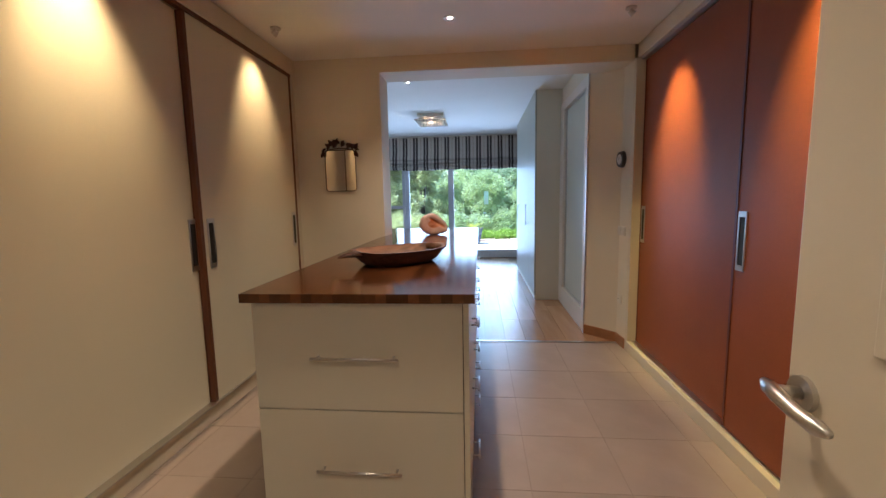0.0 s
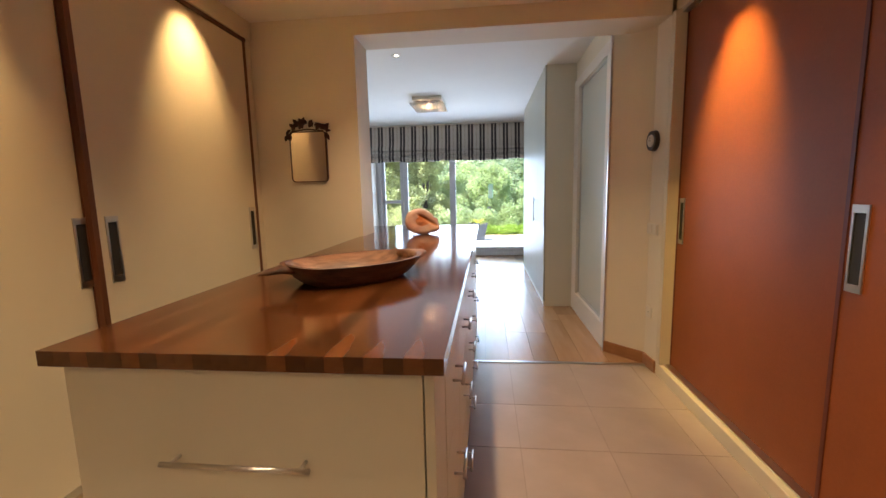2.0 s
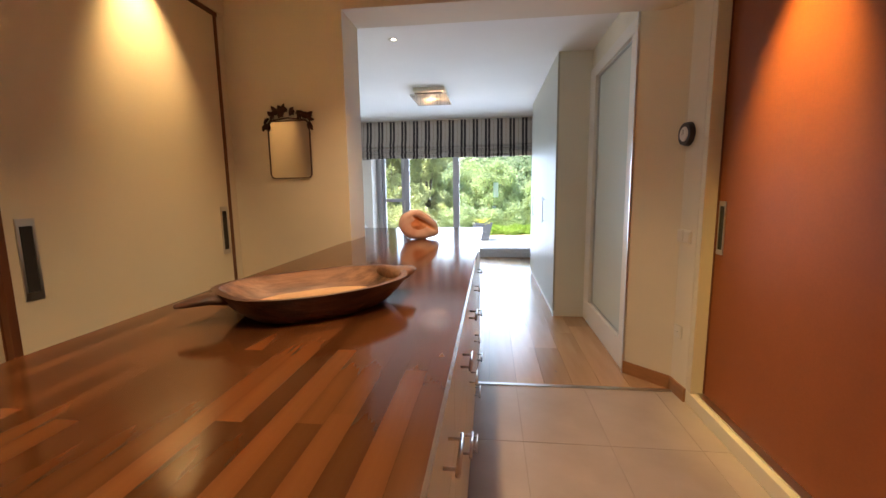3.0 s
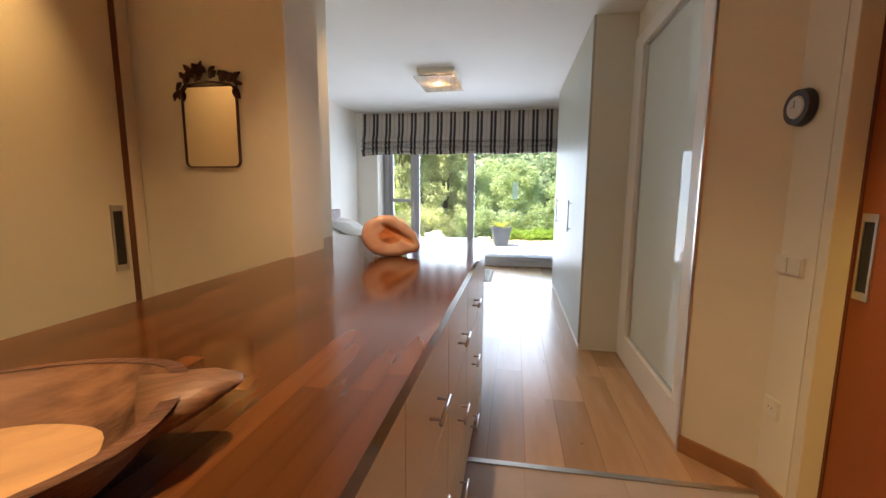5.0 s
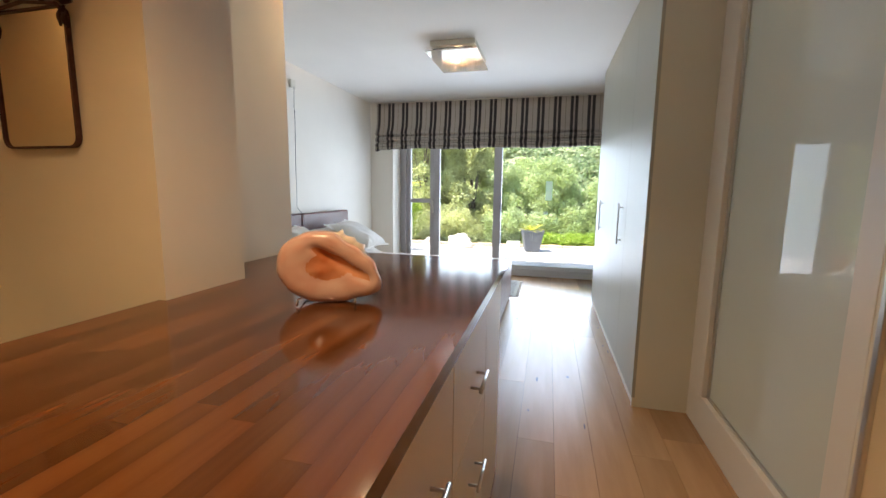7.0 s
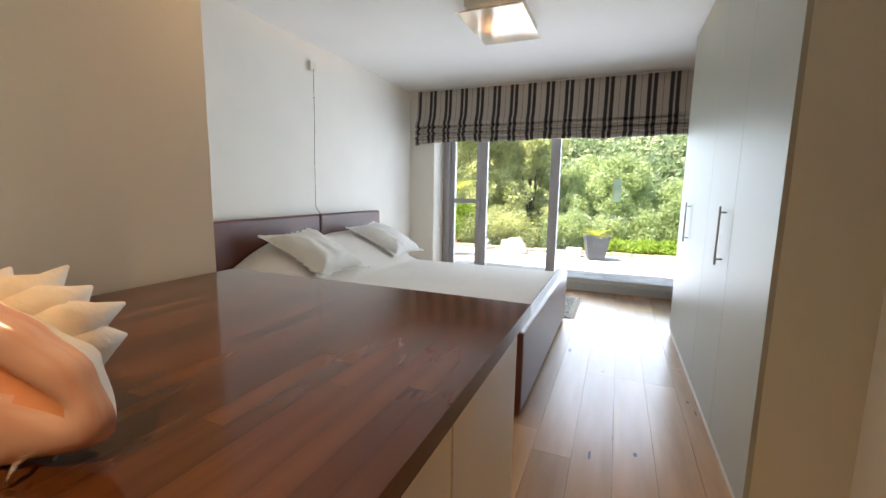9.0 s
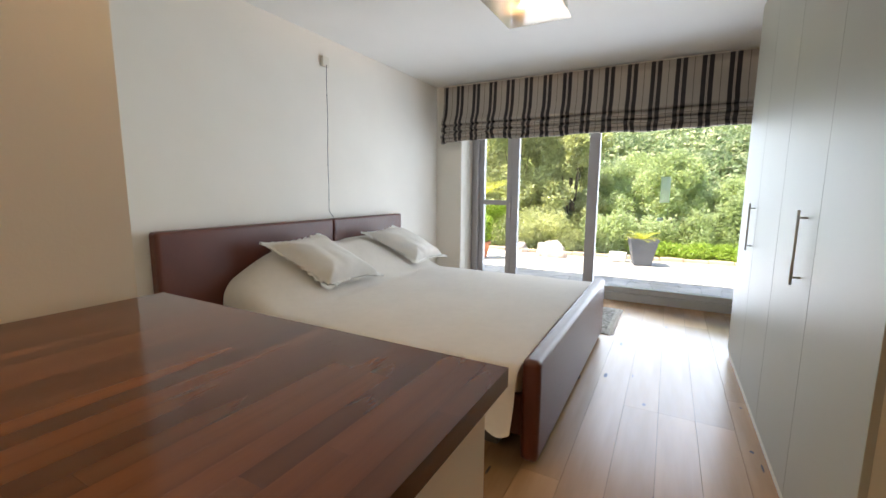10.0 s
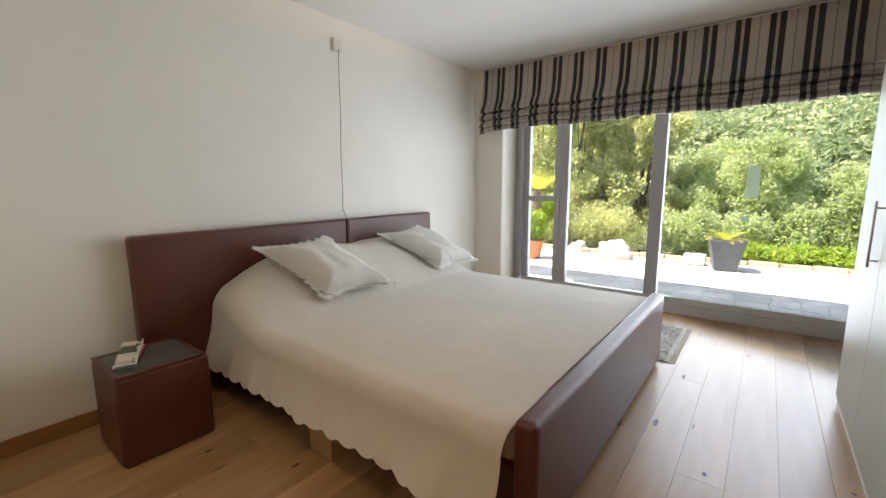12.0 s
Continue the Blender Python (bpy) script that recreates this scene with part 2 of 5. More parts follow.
def add_box(bm, x0, x1, y0, y1, z0, z1, bevel=0.0, seg=2):
    vs = [bm.verts.new((x, y, z)) for x in (x0, x1) for y in (y0, y1) for z in (z0, z1)]
    fs = [bm.faces.new([vs[i] for i in q]) for q in ((0, 1, 3, 2), (4, 6, 7, 5), (0, 4, 5, 1), (2, 3, 7, 6), (0, 2, 6, 4), (1, 5, 7, 3))]
    if bevel:
        es = {e for f in fs for e in f.edges}
        bmesh.ops.bevel(bm, geom=list(es), offset=bevel, segments=seg, affect="EDGES", profile=0.5)
    return bm


def boxb(*a, **k):
    return add_box(bmesh.new(), *a, **k)


def add_tube(bm, a, b, r, r2=None, seg=12):
    a, b = Vector(a), Vector(b)
    d = b - a
    m = Matrix.Translation((a + b) / 2) @ d.to_track_quat("Z", "Y").to_matrix().to_4x4()
    bmesh.ops.create_cone(bm, cap_ends=True, segments=seg, radius1=r, radius2=r if r2 is None else r2, depth=d.length, matrix=m)
    return bm


def add_sweep(bm, pts, radii, seg=10, flat=1.0):
    """A tube through points with changing radii; flat squeezes it upright."""
    rings = []
    for i, p in enumerate(pts):
        p = Vector(p)
        d = (Vector(pts[min(i + 1, len(pts) - 1)]) - Vector(pts[max(i - 1, 0)])).normalized()
        q = d.to_track_quat("Z", "Y").to_matrix()
        rings.append([bm.verts.new(p + q @ Vector((radii[i] * math.cos(a) * flat, radii[i] * math.sin(a), 0))) for a in [2 * math.pi * k / seg for k in range(seg)]])
    for r0, r1 in zip(rings, rings[1:]):
        for k in range(seg):
            bm.faces.new((r0[k], r0[(k + 1) % seg], r1[(k + 1) % seg], r1[k]))
    bm.faces.new(rings[0][::-1])
    bm.faces.new(rings[-1])
    return bm


def structure(name, bm, material, label="", category="structure", smooth=False):
    ob = part(name, bm, material, None, label, smooth, kind="structure")
    return tagged(ob, label or name.replace("_", " "), category)


# ---- structure ----
DR_CEIL, BR_CEIL = 2.61, 2.72
OPEN_L, OPEN_TOP, W1, W1B = -0.12, 2.478, 6.03, 6.34
structure("wall_mirror", boxb(-1.10, OPEN_L, W1, W1B, 0, DR_CEIL + 0.12), PAINT, "cream painted wall with the small mirror", "wall")
lintel = boxb(OPEN_L, 2.30, W1, W1B, OPEN_TOP, DR_CEIL + 0.12)
structure("wall_lintel", lintel, PAINT, "cream painted lintel over the wide opening", "wall")
structure("wall_niche", boxb(-2.10, -0.36, W1B, 6.975, 0, BR_CEIL + 0.1), PAINT, "cream wall end beside the worktop", "wall")
structure("wall_bedhead", boxb(-2.10, -1.925, 6.975, 11.90, 0, BR_CEIL + 0.1), PAINT_BED, "off-white wall behind the bed head", "wall")
structure("wall_window_side", boxb(-1.925, -1.555, 11.48, 12.0, 0, BR_CEIL + 0.1), PAINT_BED, "off-white wall beside the window", "wall")
structure("wall_window_top", boxb(-1.555, 2.10, 11.48, 12.0, 2.36, BR_CEIL + 0.1), PAINT_BED, "off-white lintel above the window", "wall")
structure("wall_window_right", boxb(1.95, 2.10, 11.48, 12.0, 0, 2.36), PAINT_BED, "off-white wall at the window's far side", "wall")
structure("wall_east", boxb(2.10, 2.30, 7.84, 12.0, 0, BR_CEIL + 0.1), PAINT_BED, "off-white wall behind the fitted cupboards", "wall")
structure("wall_glass_top", boxb(1.80, 2.30, 6.50, 7.84, 2.52, BR_CEIL + 0.1), PAINT, "cream wall over the frosted glass", "wall")
structure("wall_behind_glass", boxb(2.25, 2.35, 6.2, 7.84, 0, 2.52), PAINT, "plain wall behind the frosted glass", "wall")
bm = bmesh.new()
prof = [(2.036, 6.03), (2.020, 6.215), (1.785, 6.457), (1.785, 6.50), (2.30, 6.50), (2.30, 6.03)]
lo = [bm.verts.new((x, y, 0)) for x, y in prof]
hi = [bm.verts.new((x, y, BR_CEIL + 0.1)) for x, y in prof]
for i in range(6):
    j = (i + 1) % 6
    bm.faces.new((lo[i], lo[j], hi[j], hi[i]))
bm.faces.new(lo[::-1])
bm.faces.new(hi)
bmesh.ops.recalc_face_normals(bm, faces=bm.faces)
structure("wall_clock_side", bm, PAINT, "cream wall that turns at an angle beside the opening", "wall")
structure("wall_west", boxb(-1.75, -1.60, 0.9, 6.34, 0, DR_CEIL + 0.1), PAINT, "plain wall behind the cream wardrobe", "wall")
structure("wall_east_dressing", boxb(2.70, 2.85, 0.9, 6.03, 0, DR_CEIL + 0.1), PAINT, "plain wall behind the red wardrobe", "wall")
structure("wall_south", boxb(-1.75, 2.85, 0.75, 0.9, 0, DR_CEIL + 0.1), PAINT, "plain wall closing the dressing room", "wall")
structure("ceiling_dressing", boxb(-1.75, 2.85, 0.75, W1, DR_CEIL, DR_CEIL + 0.1), CEIL, "off-white dressing room ceiling", "ceiling")
structure("ceiling_bedroom", boxb(-2.10, 2.30, W1B, 12.0, BR_CEIL, BR_CEIL + 0.12), CEIL, "white bedroom ceiling", "ceiling")

# skirtings
structure("baseboard_bedhead", boxb(-1.925, -1.910, 6.975, 11.48, 0, 0.09, bevel=0.004), SKIRT, "oak skirting along the bed wall", "skirting")
for i, (a, b) in enumerate((((2.036, 6.03), (2.020, 6.215)), ((2.020, 6.215), (1.785, 6.457)))):
    a, b = Vector((*a, 0)), Vector((*b, 0))
    d = (b - a)
    bm = boxb(0, d.length, -0.001, 0.013, 0.0, 0.092, bevel=0.003)
    bm.transform(Matrix.Translation(a) @ Matrix.Rotation(math.atan2(d.y, d.x), 4, "Z"))
    structure("baseboard_angle", bm, SKIRT, "oak skirting below the angled wall", "skirting")
structure("corner_trim", boxb(1.772, 1.787, 6.448, 6.470, 0, OPEN_TOP + 0.25, bevel=0.003), STEEL, "metal corner trim on the angled wall", "trim")
structure("floor_threshold", boxb(OPEN_L - 0.2, 2.02, 6.165, 6.20, 0, 0.006, bevel=0.002), STEEL, "steel strip between tiles and boards", "threshold")

# frosted glass panel in a white frame
fg = thing("frosted_glass_panel", 1.80, 7.15, 0, "tall frosted grey-green glass panel in a white frame", "interior window")


def local(bm, x, y, z):
    bm.transform(Matrix.Translation((-x, -y, -z)))
    return bm


GX, GY0, GY1, GZ1 = 1.784, 6.50, 7.84, 2.52
for nm, b in (("bottom_rail", (GX, GX + 0.06, GY0, GY1, 0, 0.21)), ("top_rail", (GX, GX + 0.06, GY0, GY1, 2.42, GZ1)), ("stile", (GX, GX + 0.06, GY0, GY0 + 0.105, 0.21, 2.42)), ("stile", (GX, GX + 0.06, GY1 - 0.21, GY1, 0.21, 2.42))):
    part(nm, local(boxb(*b, bevel=0.004), 1.80, 7.15, 0), WHITE_FRAME, fg)
for b in ((GX + 0.026, GX + 0.040, GY0 + 0.105, GY1 - 0.21, 0.21, 0.222), (GX + 0.026, GX + 0.040, GY1 - 0.222, GY1 - 0.21, 0.222, 2.408), (GX + 0.026, GX + 0.040, GY0 + 0.105, GY0 + 0.117, 0.222, 2.408), (GX + 0.026, GX + 0.040, GY0 + 0.105, GY1 - 0.21, 2.408, 2.42)):
    part("glazing_bead", local(boxb(*b, bevel=0.002), 1.80, 7.15, 0), STEEL, fg)
part("frosted_pane", local(boxb(GX + 0.041, GX + 0.050, GY0 + 0.105, GY1 - 0.21, 0.21, 2.42), 1.80, 7.15, 0), FROST, fg, "grey-green frosted pane")


# ---- wardrobes ----
def pull(y, z0, z1, xf, side, parent, material):
    """A long recessed pull: a metal rim round a dark slot. side +1 faces +x."""
    bm = bmesh.new()
    w, t = 0.033, 0.010
    x0, x1 = sorted((xf, xf + side * 0.006))
    add_box(bm, x0, x1, y - w, y - w + t, z0, z1)
    add_box(bm, x0, x1, y + w - t, y + w, z0, z1)
    add_box(bm, x0, x1, y - w + t, y + w - t, z0, z0 + 0.028)
    add_box(bm, x0, x1, y - w + t, y + w - t, z1 - 0.028, z1)
    o = part("pull_rim", bm, material, parent, "brushed metal pull rim")
    x0, x1 = sorted((xf + side * 0.001, xf + side * 0.003))
    part("pull_slot", boxb(x0, x1, y - w + t, y + w - t, z0 + 0.028, z1 - 0.028), DARK, parent, "dark recessed slot")
    return o


def wardrobe(xf, side, doors, skin, edge, label, xp, plinth_top, door_top):
    """Sliding-door wardrobe in the long wall; side is the way its doors face."""
    back = xf - side * 0.55
    w = thing("sliding_wardrobe", xf, 4.0, 0, label, "wardrobe")
    y_end = W1 - 0.004

    def put(name, b, m, parent=w, lab="", bev=0.0):
        x0, x1 = sorted(b[:2])
        return part(name, local(boxb(x0, x1, *b[2:], bevel=bev), xf, 4.0, 0), m, parent, lab)

    put("carcass", (back, xf - side * 0.09, 1.0, y_end, 0.0, door_top + 0.012), CREAM_FRAME)
    put("plinth", (xf - side * 0.088, xp, 1.0, y_end, 0.0, plinth_top), CREAM_FRAME, bev=0.004)
    put("bottom_rail", (xf - side * 0.06, xf + side * 0.012, 1.0, y_end - 0.05, plinth_top + 0.001, plinth_top + 0.010), STEEL, lab="steel bottom track")
    put("header", (xf - side * 0.088, xf + side * 0.022, 1.0, y_end, door_top + 0.026, DR_CEIL - 0.003), CREAM_FRAME, bev=0.006)
    put("top_track", (xf - side * 0.02, xf + side * 0.012, 1.0, y_end - 0.066, door_top + 0.001, door_top + 0.025), BROWN_EDGE if side > 0 else STEEL)
    put("end_post", (xf - side * 0.088, xf + side * 0.006 if side > 0 else xp, y_end - (0.061 if side > 0 else 0.055), y_end, plinth_top + 0.001, door_top + 0.025), CREAM_FRAME, bev=0.003)
    for i, (y0, y1, dx, pulls) in enumerate(doors):
        x1 = xf - side * dx
        ew = 0.028 if side > 0 else 0.017
        d = put("sliding_door", (x1 - side * 0.022, x1, y0 + ew + 0.001, y1 - ew - 0.001, plinth_top + 0.012, door_top), skin)
        for a, b in ((y0, y0 + ew), (y1 - ew, y1)):
            put("edge_profile", (x1 - side * 0.026, x1 + side * 0.004, a, b, plinth_top + 0.012, door_top), edge, d)
        for py in pulls:
            bmx = pull(py, 0.975, 1.28, x1, side, d, STEEL)
    for d in list(w.children_recursive):
        if d.name.startswith("pull"):
            d.data.transform(Matrix.Translation((-xf, -4.0, 0)))
    return w


LX, RX = -0.908, 2.080
wardrobe(LX, 1, [(4.625, 5.962, 0.0, (4.722, 5.878)), (3.40, 4.65, 0.032, (4.602,)), (2.15, 3.425, 0.0, (3.30,)), (1.02, 2.18, 0.032, (2.10,))], CREAM, BROWN_EDGE, "cream sliding-door wardrobe with brown edges and recessed pulls", LX - 0.030, 0.125, 2.45)
wardrobe(RX, -1, [(4.57, 5.975, 0.032, (5.91,)), (3.20, 4.60, 0.0, (4.535,)), (1.80, 3.23, 0.032, (3.12,))], RED, RED_EDGE, "red-brown sliding-door wardrobe with recessed steel pulls", RX - 0.045, 0.085, 2.463)

# ---- island of drawers ----
IX0, IX1, IY0, IY1, CT = -0.115, 0.705, 3.757, 6.96, 1.038
BAR = []


def bar_handle(parent, centre, length, axis, out, z_off=0.0, post=0.7):
    """A steel bar on two posts. axis and out are unit vectors; centre lies on the face."""
    bm = bmesh.new()
    c, ax, o = Vector(centre), Vector(axis), Vector(out)
    off = 0.032
    add_tube(bm, c + o * off - ax * length / 2, c + o * off + ax * length / 2, 0.0058, seg=12)
    for s in (-1, 1):
        p = c + ax * (length / 2 * post) * s
        add_tube(bm, p, p + o * off, 0.0042, seg=10)
    return part("handle", bm, STEEL, parent, "brushed steel bar handle", smooth=True)


def drawer_unit(name, x0, x1, y0, y1, face, rows, label, hlen):
    """A carcass with stacked drawer fronts; face is 'x' or 'y-'."""
    cx, cy = (x0 + x1) / 2, (y0 + y1) / 2
    u = thing(name, cx, cy, 0, label, "drawer unit", "drawer units of the island")
    if face == "y-":
        part("body", local(boxb(x0, x1 - 0.022, y0 + 0.022, y1, 0.0, 1.003), cx, cy, 0), GAP, u)
    else:
        part("body", local(boxb(x0, x1 - 0.022, y0 + 0.0005, y1 - 0.0005, 0.0, 1.003), cx, cy, 0), GAP, u)
    for z0, z1, hz in rows:
        if face == "y-":
            d = part("drawer", local(boxb(x0 + 0.002, x1 - 0.024, y0, y0 + 0.020, z0 + 0.0026, z1 - 0.0026, bevel=0.0015), cx, cy, 0), DRAWER, u)
            h = bar_handle(d, ((x0 + x1) / 2 - 0.012, y0, hz), hlen, (1, 0, 0), (0, -1, 0), post=0.87)
        else:
            d = part("drawer", local(boxb(x1 - 0.020, x1, y0 + 0.0028, y1 - 0.0028, z0 + 0.0026, z1 - 0.0026, bevel=0.0015), cx, cy, 0), DRAWER, u)
            h = bar_handle(d, (x1, (y0 + y1) / 2 + 0.018, hz), hlen, (0, 1, 0), (1, 0, 0), post=0.72)
        h.data.transform(Matrix.Translation((-cx, -cy, 0)))
    return u


drawer_unit("drawer_unit", IX0, IX1, IY0, 3.93, "y-", [(0.58, 1.0, 0.795), (0.13, 0.58, 0.345)], "cream lacquered end unit with two deep drawers under the walnut worktop", 0.33)
part_y = [3.96, 4.435, 4.96, 5.485, 6.01, 6.535]
for y0, y1 in zip(part_y, part_y[1:]):
    drawer_unit("drawer_unit", IX0, IX1, y0, y1, "x", [(0.65, 1.0, 0.792), (0.33, 0.65, 0.487), (0.06, 0.33, 0.150)], "cream lacquered unit with three drawers under the walnut worktop", 0.145)
ep = thing("end_panel", 0.3, 6.6, 0, "cream lacquered end panel of the drawer island", "panel")
part("panel", local(boxb(IX0, IX1, 6.538, 6.99, 0, 1.003, bevel=0.002), 0.3, 6.6, 0), DRAWER, ep)
part("corner_post", local(boxb(IX0, IX1 - 0.001, 3.932, 3.957, 0, 1.003, bevel=0.002), 0.3, 6.6, 0), DRAWER, ep)
part("cheek", local(boxb(IX1 - 0.021, IX1, IY0 + 0.001, 3.930, 0, 1.003, bevel=0.002), 0.3, 6.6, 0), DRAWER, ep)

# ---- bowl ----
def oval_bowl(label):
    b = thing("dough_bowl", 0.315, 4.485, CT, label, "bowl", rz=43)
    L, W, H = 0.265, 0.185, 0.075
    nu, nv = 44, 9

    def surface(scale_in, z_in, flip):
        bm = bmesh.new()
        rings = []
        for j in range(nv):
            s = j / (nv - 1)
            ring = []
            for i in range(nu):
                a = 2 * math.pi * i / nu
                ca, sa = math.cos(a), math.sin(a)
                wob = 1 + 0.02 * math.sin(3 * a + 1) + 0.012 * math.sin(7 * a)
                bottom, rim = 0.66, 1.0
                r = (bottom + (rim - bottom) * s ** 0.8) * wob
                z = H * s ** 1.25
                ex = abs(ca) ** 0.8 * (1 if ca > 0 else -1)
                ey = abs(sa) ** 0.85 * (1 if sa > 0 else -1)
                ring.append(bm.verts.new((L * r * ex * scale_in, W * r * ey * scale_in, z_in + z * (1 - z_in / H) + 0.006 * abs(ca) ** 3 * s)))
            rings.append(ring)
        for r0, r1 in zip(rings, rings[1:]):
            for k in range(nu):
                q = (r0[k], r0[(k + 1) % nu], r1[(k + 1) % nu], r1[k])
                bm.faces.new(q[::-1] if flip else q)
        # gently dished bottom
        prev = rings[0]
        for f, dz in ((0.8, 0.002), (0.5, 0.003), (0.2, 0.0035)):
            ring = [bm.verts.new((v.co.x * f, v.co.y * f, v.co.z - dz if flip else v.co.z)) for v in rings[0]]
            for k in range(nu):
                q = (ring[k], ring[(k + 1) % nu], prev[(k + 1) % nu], prev[k])
                bm.faces.new(q[::-1] if flip else q)
            prev = ring
        bm.faces.new(prev if flip else prev[::-1])
        return bm, rings

    out, ro = surface(1.0, 0.0, False)
    # a tapering lip at one end, a wide carved beak at the other
    lip = add_sweep(bmesh.new(), [(-0.235, 0, 0.064), (-0.275, 0, 0.068), (-0.315, 0.002, 0.063), (-0.345, 0.003, 0.058)], [0.018, 0.014, 0.010, 0.004], 14)
    lip.transform(Matrix.Diagonal((1, 2.6, 1, 1)))
    part("handle", lip, WOODBOWL, b, "wide tapered carved lip", smooth=True)
    beak = add_sweep(bmesh.new(), [(0.222, 0, 0.060), (0.255, 0, 0.064), (0.280, 0, 0.067), (0.303, 0.002, 0.068), (0.322, 0.003, 0.068), (0.330, 0.003, 0.067)], [0.027, 0.023, 0.0185, 0.0125, 0.0075, 0.003], 16)
    beak.transform(Matrix.Diagonal((1, 2.7, 1, 1)))
    for v in beak.verts:
        # carved furrows along the top of the beak
        if v.co.z > 0.066:
            v.co.z += 0.0025 * math.sin(v.co.y * 260)
    part("handle", beak, BOWL_WALL, b, "wide carved beak tapering to a blunt tip", smooth=True)
    part("shell", out, WOODBOWL, b, "dark worn wooden outside", smooth=True)
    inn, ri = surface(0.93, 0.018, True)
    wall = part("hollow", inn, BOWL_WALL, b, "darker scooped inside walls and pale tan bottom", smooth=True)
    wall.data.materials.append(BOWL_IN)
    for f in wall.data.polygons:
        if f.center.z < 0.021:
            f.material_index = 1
    rim = bmesh.new()
    top_o, top_i = [], []
    for i in range(nu):
        a = 2 * math.pi * i / nu
        ca, sa = math.cos(a), math.sin(a)
        wob = 1 + 0.02 * math.sin(3 * a + 1) + 0.012 * math.sin(7 * a)
        ex = abs(ca) ** 0.8 * (1 if ca > 0 else -1)
        ey = abs(sa) ** 0.85 * (1 if sa > 0 else -1)
        z = H + 0.006 * abs(ca) ** 3 + 0.001
        top_o.append(rim.verts.new((L * wob * ex, W * wob * ey, z)))
        top_i.append(rim.verts.new((L * wob * ex * 0.93, W * wob * ey * 0.93, z)))
    for k in range(nu):
        rim.faces.new((top_o[k], top_o[(k + 1) % nu], top_i[(k + 1) % nu], top_i[k]))
    part("rim", rim, WOODBOWL, b, "worn wooden rim", smooth=True)
    return b


oval_bowl("long carved wooden dough bowl standing on the walnut worktop")

# ---- shell ----
SHELL = bpy.data.materials.new("shell_pink")
SHELL.use_nodes = True
_n, _l = SHELL.node_tree.nodes, SHELL.node_tree.links
_b = _n["Principled BSDF"]
_b.inputs["Roughness"].default_value = 0.22
_b.inputs["Coat Weight"].default_value = 0.6
_b.inputs["Subsurface Weight"].default_value = 0.0
_t = _n.new("ShaderNodeTexNoise")
_t.inputs["Scale"].default_value = 4
_t.inputs["Detail"].default_value = 1.0
_r = _n.new("ShaderNodeValToRGB")
_r.color_ramp.elements[0].color = (0.68, 0.41, 0.33, 1)
_r.color_ramp.elements[1].color = (0.74, 0.52, 0.44, 1)
_r.color_ramp.elements[0].position = 0.35
_r.color_ramp.elements[1].position = 0.65
_l.new(_t.outputs[0], _r.inputs[0])
_l.new(_r.outputs[0], _b.inputs["Base Color"])
SHELL_IN = mat("shell_orange", (0.54, 0.16, 0.055), 0.25, vary=0.1, scale=10, second=(0.76, 0.42, 0.24), coat=0.5)
SHELL_BACK = mat("shell_cream_back", (0.80, 0.71, 0.58), 0.6, vary=0.12, scale=14, bump=0.4, bump_scale=40)


